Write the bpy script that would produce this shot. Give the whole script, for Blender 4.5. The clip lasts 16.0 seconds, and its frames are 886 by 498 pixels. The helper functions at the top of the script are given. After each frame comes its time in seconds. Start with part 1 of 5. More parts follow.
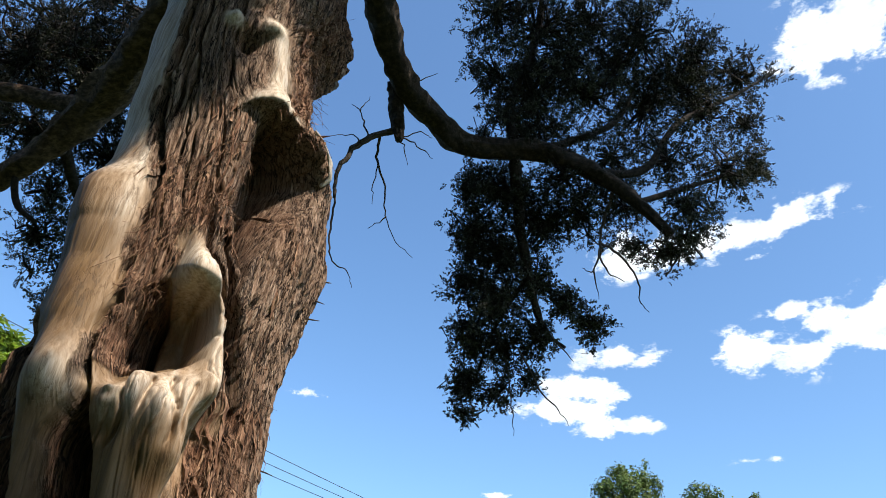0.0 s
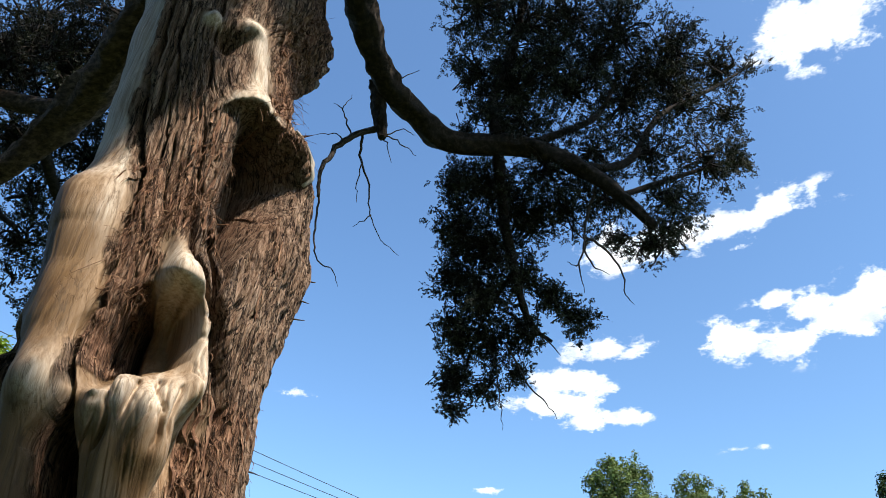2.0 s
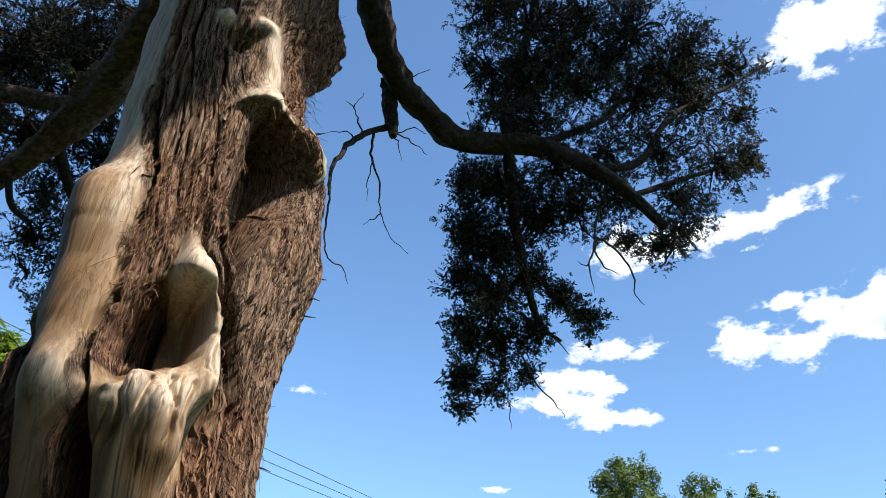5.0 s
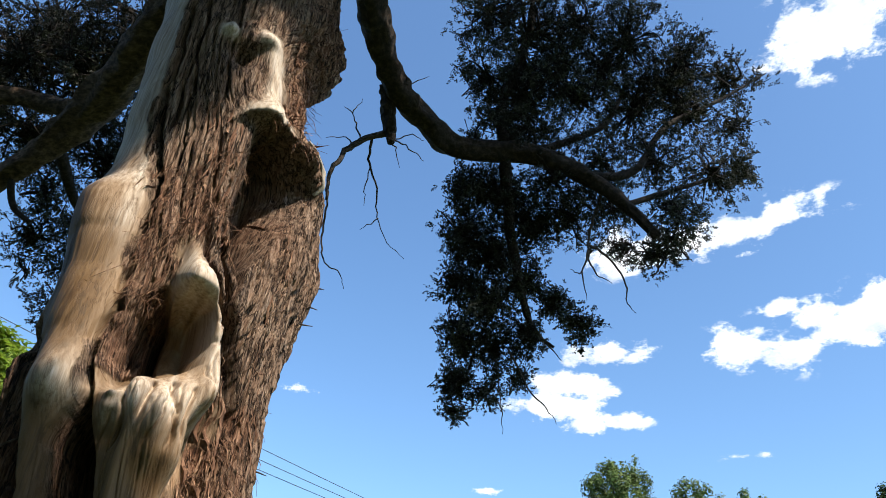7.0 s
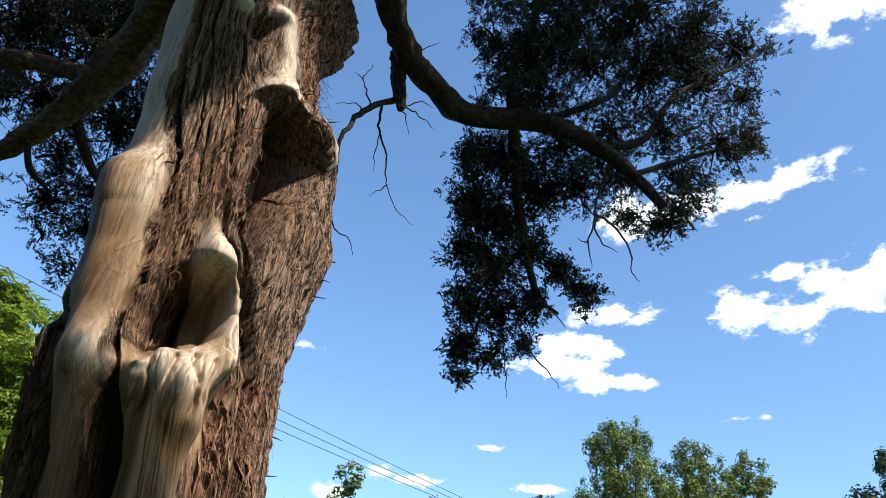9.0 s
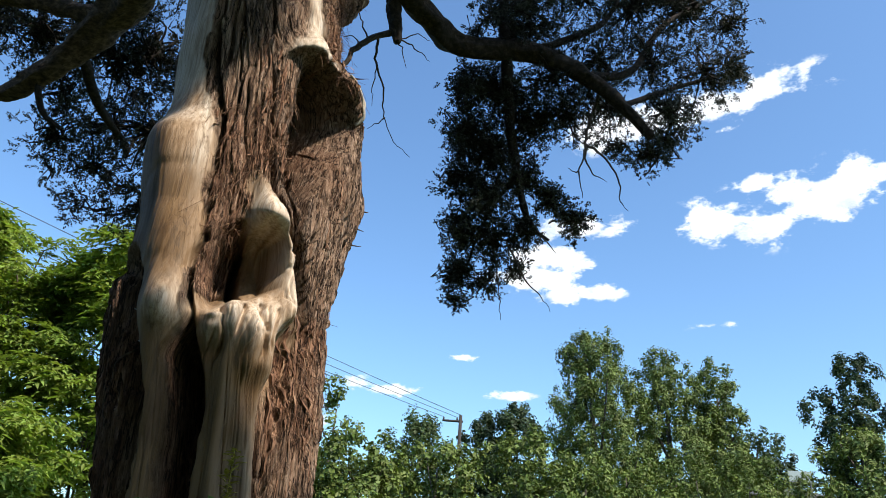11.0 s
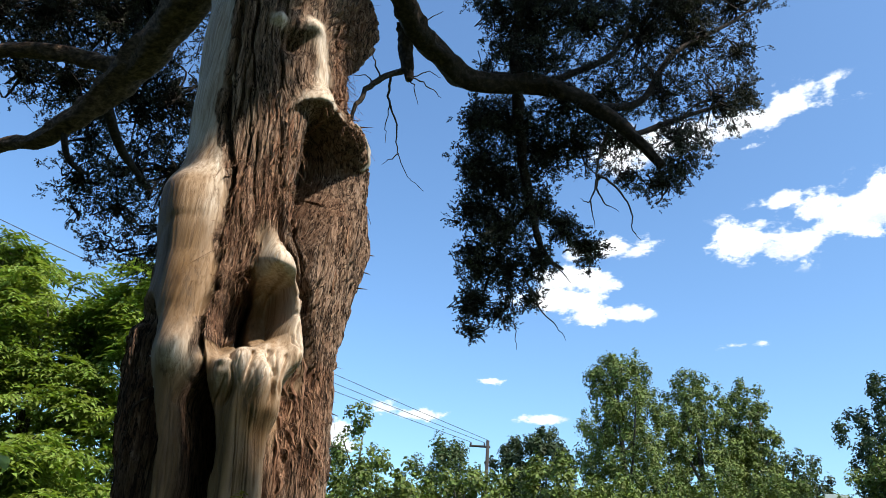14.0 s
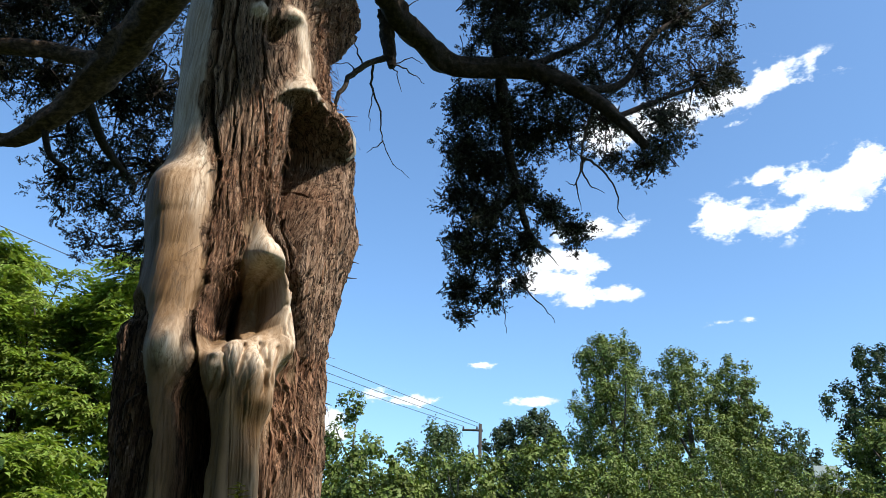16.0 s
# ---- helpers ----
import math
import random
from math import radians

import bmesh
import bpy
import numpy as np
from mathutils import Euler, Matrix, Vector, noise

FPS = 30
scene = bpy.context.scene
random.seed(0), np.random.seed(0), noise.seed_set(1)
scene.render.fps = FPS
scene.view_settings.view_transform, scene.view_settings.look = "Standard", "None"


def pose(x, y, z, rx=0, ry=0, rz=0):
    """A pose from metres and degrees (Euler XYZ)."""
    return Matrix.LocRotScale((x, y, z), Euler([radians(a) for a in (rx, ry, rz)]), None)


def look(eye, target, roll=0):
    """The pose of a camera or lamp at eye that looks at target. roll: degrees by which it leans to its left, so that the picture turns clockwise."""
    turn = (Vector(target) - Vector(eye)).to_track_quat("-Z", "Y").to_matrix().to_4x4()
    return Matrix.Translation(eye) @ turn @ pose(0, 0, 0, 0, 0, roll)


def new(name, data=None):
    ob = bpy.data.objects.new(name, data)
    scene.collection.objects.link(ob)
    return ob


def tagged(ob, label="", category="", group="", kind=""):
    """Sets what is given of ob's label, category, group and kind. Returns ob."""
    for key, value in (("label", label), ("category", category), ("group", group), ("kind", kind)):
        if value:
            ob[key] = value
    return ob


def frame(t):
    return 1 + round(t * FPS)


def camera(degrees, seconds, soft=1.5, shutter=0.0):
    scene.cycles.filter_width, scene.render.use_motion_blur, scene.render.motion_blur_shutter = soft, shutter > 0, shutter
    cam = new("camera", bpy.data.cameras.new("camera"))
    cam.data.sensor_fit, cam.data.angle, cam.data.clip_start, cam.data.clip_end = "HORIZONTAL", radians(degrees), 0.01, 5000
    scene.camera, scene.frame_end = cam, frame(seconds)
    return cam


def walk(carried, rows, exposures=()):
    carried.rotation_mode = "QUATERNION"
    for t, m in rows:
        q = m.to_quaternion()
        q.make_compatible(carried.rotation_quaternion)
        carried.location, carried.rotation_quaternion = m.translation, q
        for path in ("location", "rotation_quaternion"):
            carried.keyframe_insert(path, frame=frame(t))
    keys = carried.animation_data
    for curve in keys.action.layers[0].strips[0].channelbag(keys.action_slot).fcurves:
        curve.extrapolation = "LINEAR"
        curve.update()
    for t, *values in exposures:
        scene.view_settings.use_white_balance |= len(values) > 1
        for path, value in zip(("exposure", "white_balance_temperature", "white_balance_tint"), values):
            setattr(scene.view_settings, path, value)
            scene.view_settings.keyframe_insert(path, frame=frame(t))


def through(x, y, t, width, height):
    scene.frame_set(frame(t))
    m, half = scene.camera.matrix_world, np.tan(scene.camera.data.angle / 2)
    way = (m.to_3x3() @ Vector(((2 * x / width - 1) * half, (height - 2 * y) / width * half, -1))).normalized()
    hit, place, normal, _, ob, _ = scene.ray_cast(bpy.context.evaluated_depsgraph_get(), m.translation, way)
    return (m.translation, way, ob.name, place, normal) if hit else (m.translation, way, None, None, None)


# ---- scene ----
cam = camera(61.4, 16.0, soft=0.9)
PATH = [
    (0, (0.008, 0.049, 1.55), (-0.08, 1.716, 2.651), 4.5),
    (0.5, (0.015, 0.04, 1.548), (-0.069, 1.701, 2.659), 4.2),
    (1, (0.021, 0.039, 1.548), (-0.038, 1.7, 2.659), 3.1),
    (1.5, (0.023, 0.034, 1.546), (-0.025, 1.702, 2.647), 2.7),
    (2, (0.019, 0.04, 1.546), (-0.033, 1.712, 2.641), 2.6),
    (2.5, (0.014, 0.038, 1.543), (-0.046, 1.71, 2.639), 3.1),
    (3, (0.011, 0.03, 1.544), (-0.074, 1.696, 2.647), 3.9),
    (3.5, (0.014, 0.036, 1.546), (-0.067, 1.702, 2.65), 3.7),
    (4, (0.013, 0.04, 1.549), (-0.064, 1.719, 2.633), 3.5),
    (6.3, (0.015, -0.014, 1.532), (-0.054, 1.653, 2.634), 4.0),
    (6.5, (0.016, -0.037, 1.545), (-0.062, 1.64, 2.632), 4.5),
    (7, (0.019, -0.049, 1.537), (-0.047, 1.624, 2.63), 4.3),
    (7.5, (0.033, -0.036, 1.533), (0.094, 1.677, 2.564), 2.4),
    (8, (0.057, -0.05, 1.541), (0.129, 1.669, 2.561), 2.1),
    (8.5, (0.08, -0.072, 1.553), (0.044, 1.631, 2.601), 5.0),
    (9, (0.009, -0.149, 1.543), (-0.068, 1.581, 2.543), 5.3),
    (9.5, (-0.09, -0.241, 1.542), (-0.152, 1.566, 2.397), 4.2),
    (9.7, (-0.114, -0.284, 1.542), (-0.161, 1.526, 2.393), 4.2),
    (11.8, (-0.199, -0.463, 1.527), (-0.179, 1.38, 2.303), 3.2),
    (12, (-0.187, -0.47, 1.531), (-0.18, 1.373, 2.308), 3.6),
    (12.5, (-0.145, -0.491, 1.528), (-0.248, 1.348, 2.307), 5.7),
    (13, (-0.104, -0.524, 1.539), (-0.206, 1.271, 2.416), 6.7),
    (13.5, (-0.111, -0.532, 1.553), (-0.23, 1.24, 2.472), 6.0),
    (14, (-0.106, -0.555, 1.562), (-0.167, 1.252, 2.415), 3.3),
    (14.5, (-0.107, -0.553, 1.566), (-0.159, 1.287, 2.35), 1.7),
    (15, (-0.11, -0.573, 1.565), (-0.16, 1.245, 2.397), 1.3),
    (15.5, (-0.113, -0.568, 1.561), (-0.139, 1.25, 2.395), 1.3),
    (16, (-0.11, -0.567, 1.562), (-0.136, 1.257, 2.382), 1.2),
]
walk(cam, [(t, look(eye, target, roll)) for t, eye, target, roll in PATH])

# ---- world, sun, exposure ----
SUN_DIR = Vector((0.466, -0.427, 0.775)).normalized()          # towards the sun: high, from the right of the trunk's face


def build_world():
    w = bpy.data.worlds.new("sky")
    scene.world = w
    w.use_nodes = True
    nt = w.node_tree
    nt.nodes.clear()
    N = nt.nodes.new
    L = nt.links.new
    out, bg = N("ShaderNodeOutputWorld"), N("ShaderNodeBackground")
    bg.inputs["Strength"].default_value = 0.115
    sky = N("ShaderNodeTexSky")
    sky.sky_type = "NISHITA"
    sky.sun_disc = False
    sky.sun_elevation = math.asin(SUN_DIR.z)
    sky.sun_rotation = math.atan2(SUN_DIR.x, SUN_DIR.y)
    sky.air_density, sky.dust_density, sky.ozone_density = 1.0, 1.3, 2.5
    co = N("ShaderNodeTexCoord")

    def math_node(op, a, b=None, c=None):
        n = N("ShaderNodeMath")
        n.operation = op
        for i, v in enumerate((a, b, c)):
            if v is None:
                continue
            if isinstance(v, (int, float)):
                n.inputs[i].default_value = v
            else:
                L(v, n.inputs[i])
        return n.outputs[0]

    # cumulus: soft blobs at known places in the sky, broken up by noise
    def noise_tex(scale, detail, rough):
        n = N("ShaderNodeTexNoise")
        n.inputs["Scale"].default_value, n.inputs["Detail"].default_value, n.inputs["Roughness"].default_value = scale, detail, rough
        mp = N("ShaderNodeMapping")
        mp.inputs["Scale"].default_value = (1, 1, 1.8)
        L(co.outputs["Generated"], mp.inputs[0])
        L(mp.outputs[0], n.inputs["Vector"])
        return n.outputs["Fac"]

    total = None
    sep = N("ShaderNodeSeparateXYZ")
    L(co.outputs["Generated"], sep.inputs[0])
    for az, el, ra, re, amp in HIGH_CLOUDS + LOW_CLOUDS:
        d = Vector((math.sin(radians(az)) * math.cos(radians(el)), math.cos(radians(az)) * math.cos(radians(el)), math.sin(radians(el))))
        side = Vector((math.cos(radians(az)), -math.sin(radians(az)), 0))
        up = side.cross(d)

        def dot(v):
            n = N("ShaderNodeVectorMath")
            n.operation = "DOT_PRODUCT"
            L(co.outputs["Generated"], n.inputs[0])
            n.inputs[1].default_value = v
            return n.outputs["Value"]
        u = math_node("DIVIDE", dot(side), math.tan(radians(ra)))
        v = math_node("DIVIDE", dot(up), math.tan(radians(re)))
        r2 = math_node("ADD", math_node("MULTIPLY", u, u), math_node("MULTIPLY", v, v))
        ahead = math_node("GREATER_THAN", dot(d), 0.5)
        g = math_node("MULTIPLY", math_node("MULTIPLY", math_node("EXPONENT", math_node("MULTIPLY", r2, -0.85)), amp * 1.15), ahead)
        total = g if total is None else math_node("MAXIMUM", total, g)
    n1 = noise_tex(20.0, 14.0, 0.66)
    n2 = noise_tex(2.6, 3.0, 0.5)
    # a few more clouds over the rest of the sky
    other = math_node("MULTIPLY", math_node("MAXIMUM", math_node("SUBTRACT", n2, 0.66), 0.0), 1.6)
    dens = math_node("ADD", math_node("MAXIMUM", total, other), math_node("MULTIPLY", math_node("SUBTRACT", n1, 0.5), 3.8))
    mask = N("ShaderNodeMapRange")
    mask.interpolation_type = "SMOOTHSTEP"
    mask.inputs["From Min"].default_value, mask.inputs["From Max"].default_value = 0.40, 0.86
    L(dens, mask.inputs["Value"])
    gate = N("ShaderNodeMapRange")
    gate.interpolation_type = "SMOOTHSTEP"
    gate.inputs["From Min"].default_value, gate.inputs["From Max"].default_value = 0.06, 0.3
    L(math_node("MAXIMUM", total, other), gate.inputs["Value"])
    fac = math_node("MULTIPLY", mask.outputs[0], gate.outputs[0])
    shade = N("ShaderNodeMapRange")
    shade.inputs["From Min"].default_value, shade.inputs["From Max"].default_value = 0.45, 1.1
    L(dens, shade.inputs["Value"])
    ccol = N("ShaderNodeMix")
    ccol.data_type = "RGBA"
    ccol.inputs["A"].default_value, ccol.inputs["B"].default_value = (*CLOUD_EDGE, 1), (*CLOUD_CORE, 1)
    L(shade.outputs[0], ccol.inputs["Factor"])
    belly = N("ShaderNodeMapRange")
    belly.inputs["From Min"].default_value, belly.inputs["From Max"].default_value = 0.50, 0.66
    belly.inputs["To Max"].default_value = 0.75
    L(noise_tex(22.0, 8.0, 0.62), belly.inputs["Value"])
    cbel = N("ShaderNodeMix")
    cbel.data_type = "RGBA"
    cbel.inputs["B"].default_value = (*CLOUD_SHADE, 1)
    L(belly.outputs[0], cbel.inputs["Factor"])
    L(ccol.outputs["Result"], cbel.inputs["A"])
    tint = N("ShaderNodeMix")
    tint.data_type, tint.blend_type = "RGBA", "MULTIPLY"
    tint.inputs["Factor"].default_value = 1.0
    tint.inputs["B"].default_value = (*SKY_TINT, 1)
    L(sky.outputs[0], tint.inputs["A"])
    mix = N("ShaderNodeMix")
    mix.data_type = "RGBA"
    L(fac, mix.inputs["Factor"])
    L(tint.outputs["Result"], mix.inputs["A"])
    L(cbel.outputs["Result"], mix.inputs["B"])
    L(mix.outputs["Result"], bg.inputs["Color"])
    L(bg.outputs[0], out.inputs[0])


# azimuth and elevation, half width and half height in degrees, weight
HIGH_CLOUDS = [(34.9, 45.2, 3.9, 2.3, 1.15), (28.0, 34.2, 2.8, 1.0, 1.05), (23.2, 33.5, 2.8, 1.2, 1.1), (18.6, 33.1, 2.8, 1.3, 1.1), (13.3, 32.8, 2.7, 1.4, 1.0), (23.5, 31.6, 1.4, 0.3, 0.8),
               (22.3, 25.3, 2.1, 1.3, 1.1), (25.6, 24.8, 2.2, 1.4, 1.1), (25.6, 27.7, 1.5, 0.6, 0.9), (29.4, 26.0, 2.8, 1.8, 1.15), (33.2, 27.0, 2.6, 1.2, 1.0)]
LOW_CLOUDS = [(12.2, 25.2, 2.9, 0.9, 1.1), (9.4, 23.1, 3.3, 1.0, 1.1), (7.6, 21.5, 3.0, 1.0, 1.1), (10.0, 20.2, 1.5, 0.7, 1.0), (13.0, 20.5, 1.6, 0.6, 1.0), (21.3, 17.8, 1.5, 0.28, 0.85),
              (-12.9, 21.4, 1.7, 0.4, 0.7), (2.5, 15.4, 1.2, 0.3, 0.85), (-2.8, 12.7, 1.9, 0.5, 1.0), (-5.9, 13.0, 1.5, 0.5, 0.95), (6.2, 12.7, 1.5, 0.3, 0.9), (-9.0, 10.7, 1.1, 1.2, 1.0)]
CLOUD_EDGE, CLOUD_CORE, CLOUD_SHADE, SKY_TINT = (5.6, 6.5, 7.6), (7.6, 7.8, 8.0), (4.6, 5.3, 6.2), (1.12, 1.40, 1.56)
build_world()
sun_data = bpy.data.lights.new("sun", "SUN")
sun_data.energy, sun_data.angle, sun_data.color = 5.0, radians(0.53), (1.0, 0.915, 0.79)
sun = new("sun", sun_data)
sun.matrix_world = look(SUN_DIR * 60, (0, 0, 0))
scene.view_settings.exposure = 0.55


# ---- materials ----
def material(name):
    m = bpy.data.materials.new(name)
    m.use_nodes = True
    nt = m.node_tree
    bsdf = nt.nodes["Principled BSDF"]
    return m, nt, bsdf


def tex_noise(nt, scale, detail=5, rough=0.6, stretch=(1, 1, 1), coords="Object", distort=0.0):
    co, mp, n = nt.nodes.new("ShaderNodeTexCoord"), nt.nodes.new("ShaderNodeMapping"), nt.nodes.new("ShaderNodeTexNoise")
    mp.inputs["Scale"].default_value = stretch
    n.inputs["Scale"].default_value, n.inputs["Detail"].default_value = scale, detail
    n.inputs["Roughness"].default_value, n.inputs["Distortion"].default_value = rough, distort
    nt.links.new(co.outputs[coords], mp.inputs[0])
    nt.links.new(mp.outputs[0], n.inputs["Vector"])
    return n.outputs["Fac"]


def ramp(nt, fac, stops):
    r = nt.nodes.new("ShaderNodeValToRGB")
    els = r.color_ramp.elements
    while len(els) < len(stops):
        els.new(0.5)
    for e, (p, c) in zip(els, stops):
        e.position, e.color = p, (*c, 1)
    nt.links.new(fac, r.inputs[0])
    return r.outputs[0]


def mix_col(nt, fac, a, b, mode="MIX"):
    m = nt.nodes.new("ShaderNodeMix")
    m.data_type, m.blend_type = "RGBA", mode
    for key, v in (("Factor", fac), ("A", a), ("B", b)):
        if isinstance(v, tuple):
            m.inputs[key].default_value = (*v, 1)
        elif isinstance(v, float):
            m.inputs[key].default_value = v
        else:
            nt.links.new(v, m.inputs[key])
    return m.outputs["Result"]


def bump(nt, bsdf, height, strength, distance):
    b = nt.nodes.new("ShaderNodeBump")
    b.inputs["Strength"].default_value, b.inputs["Distance"].default_value = strength, distance
    nt.links.new(height, b.inputs["Height"])
    nt.links.new(b.outputs[0], bsdf.inputs["Normal"])


def add_math(nt, op, a, b):
    n = nt.nodes.new("ShaderNodeMath")
    n.operation = op
    for i, v in enumerate((a, b)):
        if isinstance(v, (int, float)):
            n.inputs[i].default_value = v
        else:
            nt.links.new(v, n.inputs[i])
    return n.outputs[0]


def trunk_material():
    m, nt, bsdf = material("old_cedar_trunk")
    at = nt.nodes.new("ShaderNodeAttribute")
    at.attribute_name = "surface"
    sep = nt.nodes.new("ShaderNodeSeparateColor")
    nt.links.new(at.outputs["Color"], sep.inputs[0])
    wood_f, red_f, stain_shade_f = sep.outputs[0], sep.outputs[1], sep.outputs[2]
    pale_at = nt.nodes.new("ShaderNodeAttribute")
    pale_at.attribute_name = "pale_lit"
    pale_f = pale_at.outputs["Fac"]
    # weathered grey-brown fibrous bark
    fib = tex_noise(nt, 80, 8, 0.68, (1, 1, 0.06), distort=0.10)
    big = tex_noise(nt, 9, 5, 0.65, (1, 1, 0.45))
    bark = ramp(nt, fib, [(0.30, (0.075, 0.040, 0.025)), (0.44, (0.225, 0.138, 0.090)), (0.56, (0.365, 0.248, 0.172)), (0.72, (0.56, 0.42, 0.31))])
    bark = mix_col(nt, ramp(nt, big, [(0.40, (0, 0, 0)), (0.66, (0.6, 0.6, 0.6))]), bark, (0.19, 0.125, 0.088))
    lichen = tex_noise(nt, 20, 5, 0.7, (1, 1, 0.3))
    bark = mix_col(nt, ramp(nt, lichen, [(0.56, (0, 0, 0)), (0.72, (0.5, 0.5, 0.5))]), bark, (0.30, 0.265, 0.215))
    cr = tex_noise(nt, 30, 5, 0.62, (1, 1, 0.05), distort=0.2)
    cleft = ramp(nt, cr, [(0.465, (0, 0, 0)), (0.492, (1, 1, 1)), (0.506, (1, 1, 1)), (0.53, (0, 0, 0))])
    cr2 = tex_noise(nt, 110, 4, 0.6, (1, 1, 0.06), distort=0.3)
    cleft2 = ramp(nt, cr2, [(0.46, (0, 0, 0)), (0.49, (0.6, 0.6, 0.6)), (0.51, (0.6, 0.6, 0.6)), (0.54, (0, 0, 0))])
    clefts = mix_col(nt, 1.0, cleft, cleft2, "ADD")
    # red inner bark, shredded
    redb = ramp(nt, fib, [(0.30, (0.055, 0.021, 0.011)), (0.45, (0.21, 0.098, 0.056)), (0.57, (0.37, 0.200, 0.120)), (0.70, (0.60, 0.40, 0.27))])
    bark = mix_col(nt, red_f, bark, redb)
    # bark darkened in colour, mostly for the shade beside the lobe
    bark = mix_col(nt, add_math(nt, "MULTIPLY", stain_shade_f, 0.75), bark, mix_col(nt, 1.0, bark, (0.28, 0.25, 0.24), "MULTIPLY"))
    bark = mix_col(nt, mix_col(nt, 1.0, clefts, (0.85, 0.85, 0.85), "MULTIPLY"), bark, (0.020, 0.012, 0.009))
    # smooth bare wood, silvered and ochre: broad soft blotches, quiet grain, a few dark checks
    grain = tex_noise(nt, 85, 6, 0.62, (1, 1, 0.06), distort=0.15)
    wood = ramp(nt, grain, [(0.28, (0.175, 0.102, 0.054)), (0.44, (0.28, 0.180, 0.102)), (0.56, (0.355, 0.240, 0.147)), (0.74, (0.46, 0.340, 0.23))])
    patch = tex_noise(nt, 6.5, 5, 0.62, (1, 1, 0.45))
    wood = mix_col(nt, ramp(nt, patch, [(0.48, (0, 0, 0)), (0.68, (0.7, 0.7, 0.7))]), wood, (0.115, 0.068, 0.036))
    silver = tex_noise(nt, 11, 4, 0.6, (1, 1, 0.30))
    wood = mix_col(nt, ramp(nt, silver, [(0.52, (0, 0, 0)), (0.68, (0.55, 0.55, 0.55))]), wood, (0.30, 0.235, 0.175))
    # brown stain colours, deep enough to carry painted shade as well
    wood = mix_col(nt, add_math(nt, "MULTIPLY", stain_shade_f, 0.92), wood, mix_col(nt, ramp(nt, patch, [(0.35, (0, 0, 0)), (0.65, (1, 1, 1))]), (0.066, 0.033, 0.013), (0.185, 0.108, 0.046)))
    # the pale mask holds silvered wood and painted highlights
    wood = mix_col(nt, add_math(nt, "MULTIPLY", pale_f, 0.8), wood, ramp(nt, grain, [(0.28, (0.35, 0.255, 0.180)), (0.46, (0.64, 0.525, 0.405)), (0.66, (0.84, 0.74, 0.62))]))
    streak = tex_noise(nt, 30, 6, 0.72, (1, 1, 0.05))
    wood = mix_col(nt, ramp(nt, streak, [(0.55, (0, 0, 0)), (0.68, (0.7, 0.7, 0.7))]), wood, (0.16, 0.105, 0.062))
    rot_line = tex_noise(nt, 46, 6, 0.7, (1, 1, 0.03), distort=0.15)
    rot_f = add_math(nt, "MULTIPLY", ramp(nt, rot_line, [(0.52, (0, 0, 0)), (0.62, (1, 1, 1))]), add_math(nt, "MULTIPLY", stain_shade_f, 0.62))
    wood = mix_col(nt, rot_f, wood, (0.050, 0.030, 0.016))
    speck = tex_noise(nt, 120, 2, 0.5, (1, 1, 0.45))
    wood = mix_col(nt, ramp(nt, speck, [(0.71, (0, 0, 0)), (0.76, (0.7, 0.7, 0.7))]), wood, (0.12, 0.075, 0.045))
    check = tex_noise(nt, 40, 4, 0.6, (1, 1, 0.03), distort=0.1)
    check_f = add_math(nt, "MULTIPLY", ramp(nt, check, [(0.480, (0, 0, 0)), (0.497, (0.5, 0.5, 0.5)), (0.503, (0.5, 0.5, 0.5)), (0.520, (0, 0, 0))]), ramp(nt, silver, [(0.40, (1, 1, 1)), (0.58, (0.1, 0.1, 0.1))]))
    wood = mix_col(nt, check_f, wood, (0.13, 0.080, 0.048))
    col = mix_col(nt, wood_f, bark, wood)
    nt.links.new(col, bsdf.inputs["Base Color"])
    mr = nt.nodes.new("ShaderNodeMapRange")
    mr.inputs["To Min"].default_value, mr.inputs["To Max"].default_value = 0.95, 0.62
    nt.links.new(wood_f, mr.inputs["Value"])
    nt.links.new(mr.outputs[0], bsdf.inputs["Roughness"])
    bsdf.inputs["Specular IOR Level"].default_value = 0.16
    fine = tex_noise(nt, 260, 4, 0.7, (1, 1, 0.08))
    h = add_math(nt, "ADD", add_math(nt, "MULTIPLY", fib, 1.0), add_math(nt, "MULTIPLY", fine, 0.35))
    sepc = nt.nodes.new("ShaderNodeSeparateColor")
    nt.links.new(clefts, sepc.inputs[0])
    h = add_math(nt, "SUBTRACT", h, add_math(nt, "MULTIPLY", sepc.outputs[0], 0.8))
    h = add_math(nt, "MULTIPLY", h, add_math(nt, "SUBTRACT", 1.03, wood_f))
    h = add_math(nt, "ADD", h, add_math(nt, "MULTIPLY", add_math(nt, "SUBTRACT", add_math(nt, "MULTIPLY", grain, 0.22), add_math(nt, "MULTIPLY", check_f, 0.25)), wood_f))
    bump(nt, bsdf, h, 1.0, 0.008)
    return m


